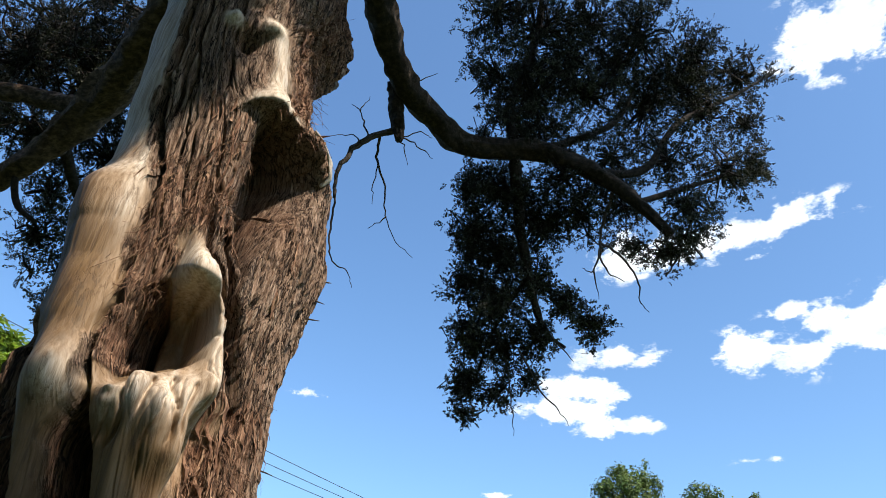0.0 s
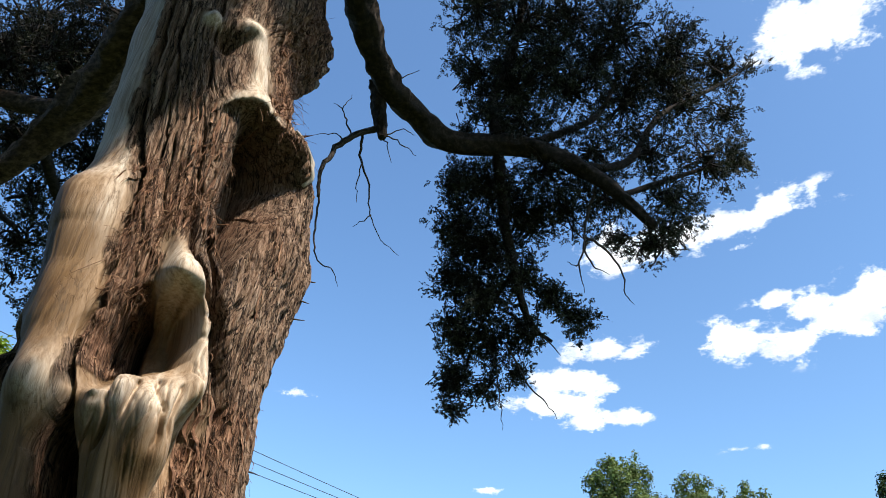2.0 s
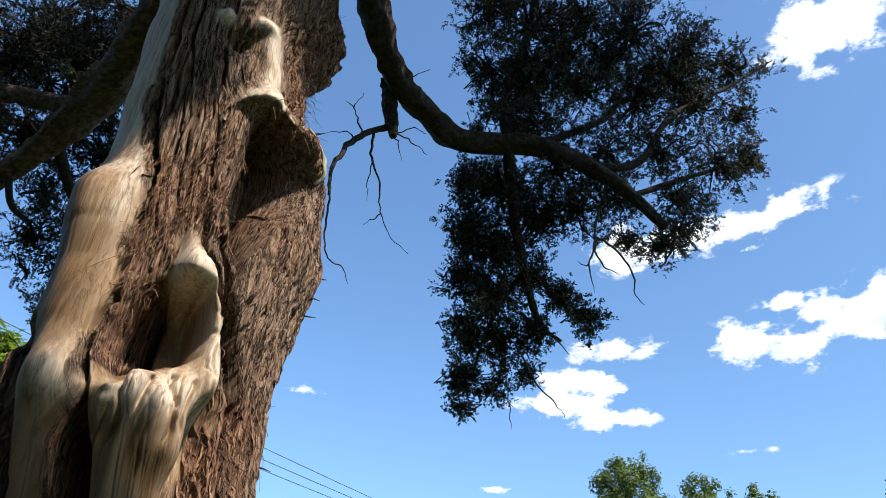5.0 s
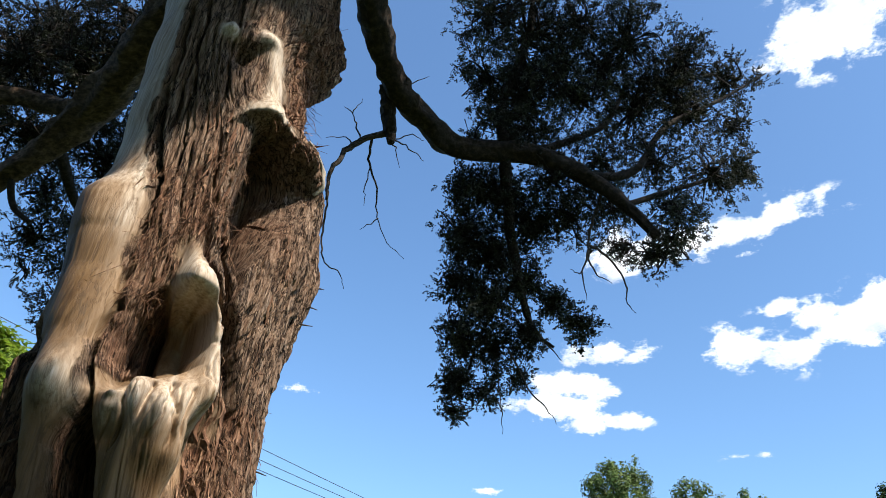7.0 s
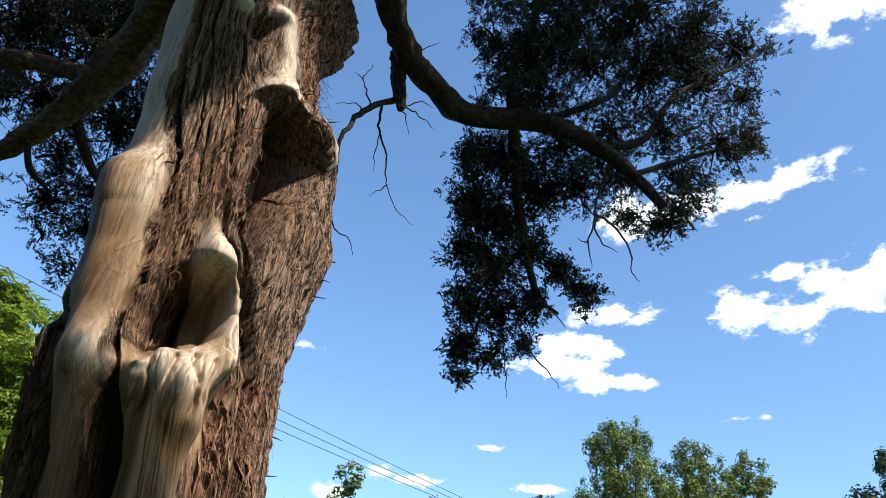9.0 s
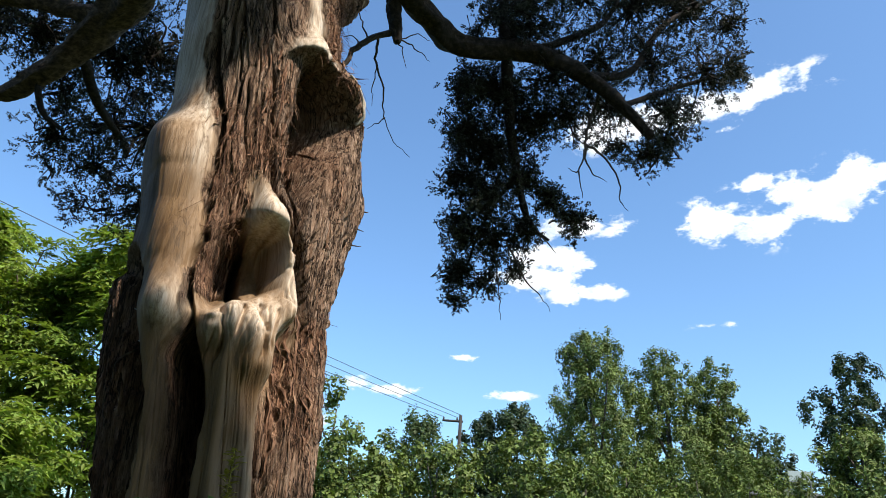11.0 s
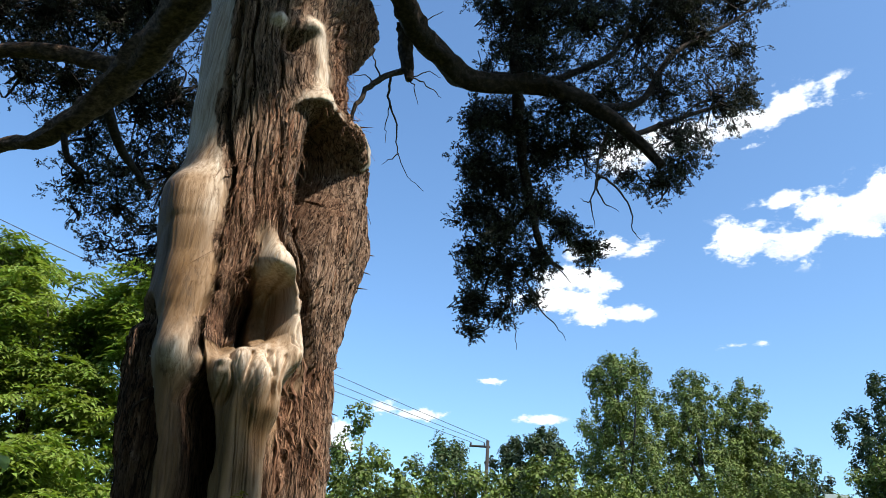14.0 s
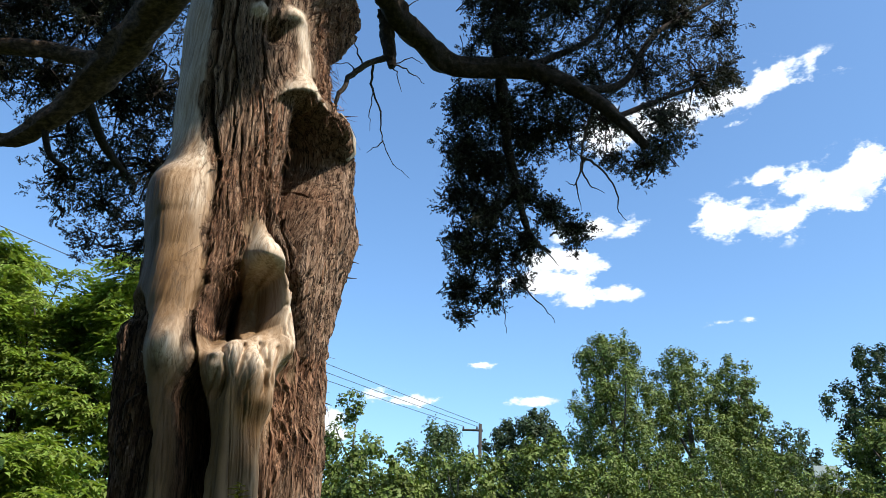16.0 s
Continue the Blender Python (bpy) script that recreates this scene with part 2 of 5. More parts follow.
def simple_material(name, stops, scale, stretch=(1, 1, 1), rough=0.85, bump_size=0.0, bump_scale=None, rand=0.0, spec=0.3):
    m, nt, bsdf = material(name)
    col = ramp(nt, tex_noise(nt, scale, 6, 0.65, stretch), stops)
    if rand:
        info = nt.nodes.new("ShaderNodeNewGeometry")
        hsv = nt.nodes.new("ShaderNodeHueSaturation")
        mr = nt.nodes.new("ShaderNodeMapRange")
        mr.inputs["To Min"].default_value, mr.inputs["To Max"].default_value = 1 - rand, 1 + rand
        nt.links.new(info.outputs["Random Per Island"], mr.inputs["Value"])
        nt.links.new(mr.outputs[0], hsv.inputs["Value"])
        nt.links.new(col, hsv.inputs["Color"])
        col = hsv.outputs[0]
    nt.links.new(col, bsdf.inputs["Base Color"])
    bsdf.inputs["Roughness"].default_value = rough
    bsdf.inputs["Specular IOR Level"].default_value = spec
    if bump_size:
        bump(nt, bsdf, tex_noise(nt, bump_scale or scale * 2, 5, 0.7, stretch), 0.8, bump_size)
    return m


def leaf_material(name, dark, mid, light, scale=0.8, through=0.35, rand=0.35, rough=0.5):
    """Leaves: colour varied leaf by leaf and in larger patches, with light coming through."""
    m, nt, bsdf = material(name)
    col = ramp(nt, tex_noise(nt, scale, 3, 0.6), [(0.3, dark), (0.5, mid), (0.72, light)])
    geo = nt.nodes.new("ShaderNodeNewGeometry")
    hsv = nt.nodes.new("ShaderNodeHueSaturation")
    for out_key, lo, hi in (("Value", 1 - rand, 1 + rand), ("Hue", 0.485, 0.515)):
        mr = nt.nodes.new("ShaderNodeMapRange")
        mr.inputs["To Min"].default_value, mr.inputs["To Max"].default_value = lo, hi
        nt.links.new(geo.outputs["Random Per Island"], mr.inputs["Value"])
        nt.links.new(mr.outputs[0], hsv.inputs[out_key])
    nt.links.new(col, hsv.inputs["Color"])
    nt.links.new(hsv.outputs[0], bsdf.inputs["Base Color"])
    bsdf.inputs["Roughness"].default_value = rough
    bsdf.inputs["Specular IOR Level"].default_value = 0.2
    tr, mx = nt.nodes.new("ShaderNodeBsdfTranslucent"), nt.nodes.new("ShaderNodeMixShader")
    gain = mix_col(nt, 1.0, hsv.outputs[0], (1.3, 1.35, 0.6), "MULTIPLY")
    nt.links.new(gain, tr.inputs["Color"])
    mx.inputs[0].default_value = through
    nt.links.new(bsdf.outputs[0], mx.inputs[1])
    nt.links.new(tr.outputs[0], mx.inputs[2])
    nt.links.new(mx.outputs[0], nt.nodes["Material Output"].inputs["Surface"])
    return m


M_TRUNK = trunk_material()
# limb and branch bark: darkened below the shaggy bark to paint the crown's shade
M_LIMB_SHADED = simple_material("shaded_limb_bark", [(0.3, (0.009, 0.007, 0.005)), (0.5, (0.027, 0.019, 0.014)), (0.72, (0.070, 0.050, 0.036))], 55, (0.35, 0.35, 0.35), 0.95, 0.02, 45)
M_SHAGGY = simple_material("shaggy_limb_bark", [(0.3, (0.022, 0.013, 0.008)), (0.5, (0.085, 0.054, 0.036)), (0.72, (0.21, 0.145, 0.10))], 38, (0.6, 1, 1), 0.95, 0.02, 55)
M_BRANCH_SHADED = simple_material("shaded_branch_bark", [(0.3, (0.010, 0.008, 0.007)), (0.5, (0.024, 0.018, 0.015)), (0.72, (0.050, 0.039, 0.032))], 40, rough=0.95, bump_size=0.008, bump_scale=40)
M_TWIG = simple_material("dead_twig_bark", [(0.35, (0.025, 0.019, 0.015)), (0.65, (0.085, 0.066, 0.053))], 60, rough=0.9)
M_STRIP = simple_material("peeling_bark_fibre", [(0.3, (0.045, 0.020, 0.011)), (0.5, (0.150, 0.075, 0.043)), (0.72, (0.40, 0.25, 0.155))], 60, (1, 1, 0.25), 0.9, rand=0.55)
M_PALE = simple_material("weathered_grey_wood", [(0.3, (0.30, 0.25, 0.20)), (0.7, (0.55, 0.48, 0.40))], 40, (1, 1, 0.1), 0.8)
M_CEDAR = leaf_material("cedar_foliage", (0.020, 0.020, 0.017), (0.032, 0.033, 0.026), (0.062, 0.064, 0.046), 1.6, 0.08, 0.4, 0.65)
M_LEAF = leaf_material("broad_leaf", (0.098, 0.150, 0.030), (0.170, 0.236, 0.048), (0.25, 0.315, 0.072), 0.9, 0.35)
M_LEAF_FAR = leaf_material("tree_leaf", (0.056, 0.082, 0.020), (0.104, 0.140, 0.034), (0.175, 0.215, 0.058), 0.5, 0.14)
M_LEAF_DARK = leaf_material("dark_tree_leaf", (0.022, 0.036, 0.017), (0.036, 0.056, 0.024), (0.056, 0.082, 0.032), 0.3, 0.2)
M_LEAF_MID = leaf_material("mid_tree_leaf", (0.036, 0.058, 0.022), (0.060, 0.088, 0.030), (0.095, 0.125, 0.042), 0.4, 0.25)
M_LEAF_SHRUB = leaf_material("shrub_leaf", (0.046, 0.068, 0.014), (0.088, 0.120, 0.024), (0.150, 0.185, 0.040), 0.6, 0.14)
M_TREEBARK = simple_material("grey_tree_bark", [(0.3, (0.04, 0.033, 0.027)), (0.7, (0.13, 0.11, 0.09))], 9, (1, 1, 0.3), 0.95, 0.03)
M_POLE = simple_material("weathered_pole_wood", [(0.3, (0.024, 0.021, 0.019)), (0.7, (0.055, 0.049, 0.044))], 8, (1, 1, 0.1), 0.9, 0.004)
M_GROUND = simple_material("rough_grass", [(0.3, (0.030, 0.055, 0.014)), (0.5, (0.052, 0.085, 0.020)), (0.72, (0.10, 0.105, 0.040))], 1.3, rough=0.95, bump_size=0.06, bump_scale=14)
M_WIRE = simple_material("black_cable", [(0.3, (0.03, 0.03, 0.032)), (0.7, (0.06, 0.06, 0.062))], 3, rough=0.6)
M_STEEL = simple_material("galvanised_steel", [(0.3, (0.30, 0.29, 0.28)), (0.7, (0.45, 0.44, 0.43))], 60, rough=0.45)


# ---- mesh helpers ----
def mesh_object(name, verts, faces, mat, parent=None, label="", smooth=False):
    me = bpy.data.meshes.new(name)
    me.from_pydata(verts if isinstance(verts, list) else verts.tolist(), [], faces if isinstance(faces, list) else faces.tolist())
    me.materials.append(mat)
    if smooth:
        me.polygons.foreach_set("use_smooth", np.ones(len(me.polygons), bool))
    ob = new(name, me)
    if parent is not None:
        ob.parent = parent
    if label:
        tagged(ob, label)
    return ob


def empty_thing(name, place, label, category, group=""):
    ob = new(name)
    ob.location = place
    return tagged(ob, label, category, group)


def value_noise(x, y, seed=0):
    """Smooth noise on a plane, about -1 to 1."""
    xi, yi = np.floor(x).astype(np.int64), np.floor(y).astype(np.int64)
    fx, fy = x - xi, y - yi
    fx, fy = fx * fx * fx * (fx * (fx * 6 - 15) + 10), fy * fy * fy * (fy * (fy * 6 - 15) + 10)

    def lattice(i, j):
        h = (i * 374761393 + j * 668265263 + seed * 974634777) & 0xFFFFFFFF
        h = ((h ^ (h >> 13)) * 1274126177) & 0xFFFFFFFF
        return ((h ^ (h >> 16)) & 0xFFFF) / 32767.5 - 1.0
    a, b = lattice(xi, yi) * (1 - fx) + lattice(xi + 1, yi) * fx, lattice(xi, yi + 1) * (1 - fx) + lattice(xi + 1, yi + 1) * fx
    return a * (1 - fy) + b * fy


def smoothstep(lo, hi, x):
    t = np.clip((x - lo) / (hi - lo), 0, 1)
    return t * t * (3 - 2 * t)


def spline(points, per=6):
    """A smooth line through points (Catmull-Rom)."""
    p = [np.array(q, float) for q in points]
    p = [2 * p[0] - p[1]] + p + [2 * p[-1] - p[-2]]
    line = []
    for i in range(1, len(p) - 2):
        for k in range(per):
            t = k / per
            line.append(0.5 * (2 * p[i] + (p[i + 1] - p[i - 1]) * t + (2 * p[i - 1] - 5 * p[i] + 4 * p[i + 1] - p[i + 2]) * t * t + (3 * p[i] - p[i - 1] - 3 * p[i + 1] + p[i + 2]) * t ** 3))
    line.append(p[-2])
    return np.array(line)


def tube_data(line, radii, sides=8, rough=0.0, seed=0):
    """A tapered, slightly uneven tube along a line: vertices and faces."""
    line = np.asarray(line, float)
    n = len(line)
    radii = np.interp(np.linspace(0, 1, n), np.linspace(0, 1, len(radii)), radii)
    tang = np.gradient(line, axis=0)
    tang /= np.linalg.norm(tang, axis=1)[:, None] + 1e-9
    ref = np.array([0.0, 0.0, 1.0]) if abs(tang[0][2]) < 0.9 else np.array([1.0, 0.0, 0.0])
    verts = []
    u = np.cross(tang[0], ref)
    u /= np.linalg.norm(u)
    ang = np.linspace(0, 2 * np.pi, sides, endpoint=False)
    for i in range(n):
        u = u - tang[i] * (u @ tang[i])
        u /= np.linalg.norm(u)
        w = np.cross(tang[i], u)
        r = radii[i] * np.ones(sides)
        if rough:
            r = r * (1 + rough * value_noise(ang * 2.2 + seed, np.full(sides, i * 0.35 + seed * 3.1)) + 0.6 * rough * value_noise(ang * 6 + seed, np.full(sides, i * 0.12)))
        verts.append(line[i] + np.outer(np.cos(ang) * r, u) + np.outer(np.sin(ang) * r, w))
    verts = np.concatenate(verts)
    faces = []
    for i in range(n - 1):
        for k in range(sides):
            a, b = i * sides + k, i * sides + (k + 1) % sides
            faces.append((a, b, b + sides, a + sides))
    faces.append(tuple(range(sides))[::-1])
    faces.append(tuple(range((n - 1) * sides, n * sides)))
    return verts, faces


def tube(name, line, radii, mat, parent=None, sides=8, rough=0.0, seed=0, label=""):
    v, f = tube_data(line, radii, sides, rough, seed)
    return mesh_object(name, v, f, mat, parent, label, smooth=True)


def tubes(name, items, mat, parent=None, sides=5, label="", kind=""):
    """Many thin tubes joined into one part."""
    vs, fs, base = [], [], 0
    for line, radii in items:
        v, f = tube_data(line, radii, sides)
        vs.append(v)
        fs += [tuple(i + base for i in q) for q in f]
        base += len(v)
    ob = mesh_object(name, np.concatenate(vs), fs, mat, parent, label, smooth=True)
    return tagged(ob, kind=kind)


def rotations(rng, n, along=None, spread=1.0):
    """n rotation matrices whose x axis points along given directions, with random scatter and spin."""
    d = rng.normal(size=(n, 3))
    if along is not None:
        d = along + d * spread
    d /= np.linalg.norm(d, axis=1)[:, None] + 1e-9
    r = rng.normal(size=(n, 3))
    u = np.cross(d, r)
    u /= np.linalg.norm(u, axis=1)[:, None] + 1e-9
    return np.stack([d, u, np.cross(d, u)], axis=2)


def scatter_mesh(name, templates, places, rots, sizes, mat, rng, parent=None, label="", kind=""):
    """Copies of small templates (vertices, triangles) at many places, joined into one mesh."""
    which = rng.integers(0, len(templates), len(places))
    vs, fs, base = [], [], 0
    for k, (tv, tf) in enumerate(templates):
        sel = np.nonzero(which == k)[0]
        if not len(sel):
            continue
        v = np.einsum("nij,vj->nvi", rots[sel], tv) * sizes[sel][:, None, None] + places[sel][:, None, :]
        f = tf[None] + (base + np.arange(len(sel)) * len(tv))[:, None, None]
        vs.append(v.reshape(-1, 3))
        fs.append(f.reshape(-1, 3))
        base += len(sel) * len(tv)
    v, f = np.concatenate(vs), np.concatenate(fs)
    me = bpy.data.meshes.new(name)
    me.vertices.add(len(v))
    me.vertices.foreach_set("co", v.astype(np.float32).ravel())
    me.loops.add(len(f) * 3)
    me.loops.foreach_set("vertex_index", f.astype(np.int32).ravel())
    me.polygons.add(len(f))
    me.polygons.foreach_set("loop_start", np.arange(len(f), dtype=np.int32) * 3)
    me.update(calc_edges=True)
    me.materials.append(mat)
    ob = new(name, me)
    if parent is not None:
        ob.parent = parent
    return tagged(ob, label, kind=kind)


def cedar_spray(rng, length=1.0, shoots=9):
    """A spray of scale foliage: a stem with short plump side shoots that fan out to its tip."""
    verts, tris = [], []

    def shoot(base, tip, width):
        base, tip = np.array(base), np.array(tip)
        ax = tip - base
        r = np.cross(ax, rng.normal(size=3))
        r = r / (np.linalg.norm(r) + 1e-9) * width
        k = len(verts)
        verts.extend([base + ax * 0.15 - r, base + ax * 0.40 + r, tip])
        tris.append((k, k + 1, k + 2))
    bend = rng.normal(size=3) * 0.15
    for i in range(shoots):
        t = 0.10 + 0.90 * i / (shoots - 1)
        c = np.array([t, 0, 0]) * length + bend * t * t
        d = rng.normal(size=3)
        d[0] = abs(d[0]) * 0.5 + 0.6
        d /= np.linalg.norm(d)
        ln = (0.46 - 0.16 * t) * rng.uniform(0.7, 1.3)
        shoot(c, c + d * ln, 0.125 * rng.uniform(0.8, 1.3))
    shoot((0, 0, 0), np.array([1.05, 0, 0]) + bend, 0.035)
    return np.array(verts), np.array(tris)


def broad_leaf(rng, width=0.42, droop=0.15):
    """One leaf, pointed, folded along its rib and bent down."""
    w = width * rng.uniform(0.85, 1.15)
    v = np.array([(0, 0, 0), (0.35, w / 2, 0.06), (0.35, -w / 2, 0.06), (0.4, 0, 0), (1, 0, -droop), (0.72, w * 0.33, 0.0), (0.72, -w * 0.33, 0.0)])
    f = np.array([(0, 3, 1), (0, 2, 3), (1, 3, 5), (3, 4, 5), (2, 6, 3), (3, 6, 4)])
    return v, f


def small_leaf(rng, width=0.6):
    """A far-off leaf: two halves folded along the rib."""
    w = width * rng.uniform(0.8, 1.2)
    return np.array([(0, 0, 0), (0.45, w / 2, 0.10), (1, 0, -0.12), (0.45, -w / 2, 0.10)]), np.array([(0, 2, 1), (0, 3, 2)])


def compound_leaf(rng, pairs=3):
    """A drooping pinnate leaf with paired leaflets and one at the end."""
    vs, fs, base = [], [], 0
    spots = []
    for i in range(pairs):
        t = 0.3 + 0.6 * i / pairs
        spots += [(t, 1), (t, -1)]
    spots.append((0.9, 0))
    for t, side in spots:
        v, f = small_leaf(rng, 0.44)
        v = v * 0.36 * rng.uniform(0.85, 1.15)
        ang = side * radians(rng.uniform(48, 70))
        c, s = math.cos(ang), math.sin(ang)
        v = np.stack([v[:, 0] * c - v[:, 1] * s, v[:, 0] * s + v[:, 1] * c, v[:, 2] - abs(side) * 0.35 * v[:, 0]], 1)
        v += np.array([t, 0, -0.35 * t * t])
        vs.append(v)
        fs.append(f + base)
        base += len(v)
    return np.concatenate(vs), np.concatenate(fs)


# ---- ground ----
def build_ground():
    xs = np.concatenate([-np.geomspace(1500, 3, 40), np.linspace(-2, 2, 5), np.geomspace(3, 1500, 40)])
    X, Y = np.meshgrid(xs, xs + 2.0)
    R = np.hypot(X, Y)
    Z = 0.07 * value_noise(X * 0.35, Y * 0.35, 3) + 0.35 * value_noise(X * 0.05, Y * 0.05, 5) * smoothstep(6, 40, R)
    n = len(xs)
    idx = np.arange(n * n).reshape(n, n)
    f = np.stack([idx[:-1, :-1], idx[:-1, 1:], idx[1:, 1:], idx[1:, :-1]], -1).reshape(-1, 4)
    ob = mesh_object("ground", np.stack([X, Y, Z], -1).reshape(-1, 3), f, M_GROUND, smooth=True)
    tagged(ob, "rough green grass lawn with bare patches", "ground", kind="structure")


build_ground()

# ---- the old cedar ----
# The trunk has its own frame: s runs across its face, n out of it towards the viewer.
TRUNK_AT = np.array([-0.86, 1.98, 0.0])
TN = np.array([0.41, -0.912, 0.0]) / np.hypot(0.41, 0.912)
TS = np.array([-TN[1], TN[0], 0.0])


def trunk_outline(z):
    """Left and right edge and foremost depth of the trunk at height z."""
    right = np.interp(z, [0, 0.25, 0.8, 1.7, 2.06, 2.27, 2.43, 2.58, 2.74, 2.84, 3.0, 3.25, 3.33, 3.42, 3.55, 3.72, 3.86, 3.98, 4.08, 4.2, 5.0, 8.0],
                      [0.62, 0.50, 0.39, 0.345, 0.335, 0.338, 0.35, 0.375, 0.405, 0.425, 0.415, 0.41, 0.385, 0.33, 0.265, 0.250, 0.265, 0.335, 0.36, 0.36, 0.30, 0.15])
    left = np.interp(z, [0, 0.25, 0.8, 1.64, 1.78, 1.96, 2.15, 2.33, 2.5, 2.63, 2.76, 2.9, 3.0, 3.05, 3.12, 3.41, 3.73, 4.2, 5.0, 8.0],
                     [-0.60, -0.48, -0.36, -0.31, -0.32, -0.338, -0.37, -0.39, -0.365, -0.338, -0.345, -0.37, -0.375, -0.36, -0.35, -0.36, -0.385, -0.40, -0.36, -0.2])
    front = np.interp(z, [0, 0.3, 1.0, 2.2, 2.5, 2.82, 3.1, 3.6, 4.2, 8.0], [0.45, 0.33, 0.23, 0.165, 0.15, 0.115, 0.075, 0.03, -0.04, -0.45])
    return left, right, front


def along(z, zs, values):
    o = np.argsort(zs)
    return np.interp(z, np.array(zs)[o], np.array(values)[o])


def blob(a, z, ca, cz, ra, up, down, amp):
    """A swelling (or dent) with different reach upward and downward."""
    rz = np.where(z > cz, up, down)
    return amp * np.exp(-((a - ca) / ra) ** 2 - ((z - cz) / rz) ** 2)


def ridge(a, z, zs, cs, ra, amp, soft=0.08):
    c = along(z, zs, cs)
    r = along(z, zs, ra) if isinstance(ra, (list, tuple)) else ra
    return amp * np.exp(-((a - c) / r) ** 2) * smoothstep(min(zs) - soft, min(zs) + soft, z) * (1 - smoothstep(max(zs) - soft, max(zs) + soft, z))


def crack_left(z):
    return along(z, [3.9, 3.45, 3.31, 3.11, 2.98, 2.83, 2.74, 2.63, 2.48, 2.38, 2.3, 2.2], [-0.27, -0.258, -0.248, -0.212, -0.186, -0.18, -0.177, -0.166, -0.165, -0.19, -0.178, -0.15])


def crack_right(z):
    return along(z, [3.3, 3.0, 2.76, 2.67, 2.6, 2.54, 2.44, 2.32, 2.2, 2.1], [-0.01, 0.0, 0.02, 0.045, 0.09, 0.118, 0.148, 0.165, 0.155, 0.14])


def crack_low(z):
    return along(z, [2.25, 2.18, 2.08, 1.99, 1.88, 1.78, 1.5, 1.0], [0.12, 0.10, 0.108, 0.096, 0.097, 0.106, 0.13, 0.15])


def surface_masks(a, z, theta):
    """Masks for bare wood, red inner bark, stain with painted shade, and pale wood with highlights."""
    wob = 0.012 * value_noise(z * 9, a * 7, 11) + 0.006 * value_noise(z * 31, a * 20, 12)
    front = (np.abs(theta) < 1.75)
    lobe = smoothstep(0.006, -0.006, a + wob - (crack_left(z) - 0.012 - 0.015 * smoothstep(3.05, 3.2, z))) * smoothstep(1.55, 1.75, z + 0.3)
    lobe *= 1 - smoothstep(2.55, 2.4, z) * smoothstep(0.0, -0.012, a - along(z, [2.5, 2.39, 2.30, 2.20, 2.07, 1.97, 1.5], [-0.35, -0.318, -0.303, -0.290, -0.248, -0.218, -0.203]))
    mid = smoothstep(-0.01, 0.01, crack_right(z) - 0.008 - a + wob) * smoothstep(-0.075, -0.045, a + 0.10 * smoothstep(2.36, 2.29, z) + wob * 2)
    mid *= smoothstep(2.83, 2.72, z + wob + 0.03 * value_noise(a * 40, z * 4, 16)) * smoothstep(1.9, 2.1, z)
    low = smoothstep(0.006, -0.006, a + wob - (crack_low(z) - 0.01)) * smoothstep(-0.13, -0.10, a) * smoothstep(2.28, 2.2, z)
    strip = np.exp(-((a - along(z, [3.38, 3.47, 3.6, 3.8], [0.088, 0.105, 0.112, 0.085]) + wob) / 0.045) ** 4) * smoothstep(3.36, 3.42, z) * smoothstep(3.9, 3.8, z) * 0.9
    ledge = np.exp(-((a - 0.11) / 0.10) ** 4) * smoothstep(0.002, 0.012, z - hole_top(a)) * smoothstep(0.10, 0.05, z - hole_top(a))
    knob = np.maximum(np.exp(-((a - 0.05) / 0.055) ** 4) * smoothstep(3.77, 3.79, z + wob) * smoothstep(3.90, 3.86, z), np.exp(-((a + 0.105) / 0.04) ** 4 - ((z - 3.79) / 0.04) ** 4))
    panel = 0.9 * np.exp(-((a - 0.192 - 0.10 * (z - 2.27) + wob) / 0.020) ** 4) * smoothstep(2.17, 2.22, z + 2 * wob) * smoothstep(2.36, 2.30, z)
    wood = np.clip(np.maximum.reduce([lobe, mid, low, strip, ledge, knob, panel]), 0, 1) * front
    # in the split, wood turns dark red with depth, painting its shade
    wood = wood * (1 - smoothstep(0.02, 0.07, dark_split(a, z)))
    valley = smoothstep(0, 0.02, a - crack_left(z)) * smoothstep(0.0, -0.02, a - crack_right(z) - 0.01) * smoothstep(3.1, 2.95, z) * smoothstep(2.2, 2.4, z)
    rlow = smoothstep(0.0, 0.03, a - crack_low(z)) * smoothstep(0.36, 0.22, a) * smoothstep(2.33, 2.25, z) * smoothstep(1.75, 2.0, z)
    rup = 1.4 * smoothstep(0.155, 0.19, a + wob) * smoothstep(3.34, 3.45, z)
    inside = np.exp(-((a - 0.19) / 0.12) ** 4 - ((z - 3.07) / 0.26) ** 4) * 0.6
    # recessed bark beside the lobe, with its shade painted in
    shaded_side = 0.8 * smoothstep(-0.25, -0.28, a) * smoothstep(2.5, 2.3, z) * (1 - wood)
    red = np.clip(np.maximum.reduce([smoothstep(0.02, 0.07, dark_split(a, z)), shaded_side, valley * 0.85, rlow * 1.0, rup * 0.9, inside]), 0, 1) * (0.65 + 0.35 * value_noise(a * 22, z * 8, 15)) * front
    # brown stain at the lobe's foot, deepened to stand in for shade
    lowlobe = (0.9 + 0.3 * value_noise(a * 22, z * 3, 20)) * smoothstep(2.27, 2.12, z + 0.05 * value_noise(a * 25, z * 6, 24) - 0.25 * (a + 0.25)) * smoothstep(-0.14, -0.17, a)
    # the lobe's flank browned where it turns from the sun
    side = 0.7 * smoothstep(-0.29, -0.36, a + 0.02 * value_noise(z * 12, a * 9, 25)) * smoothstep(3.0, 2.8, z)
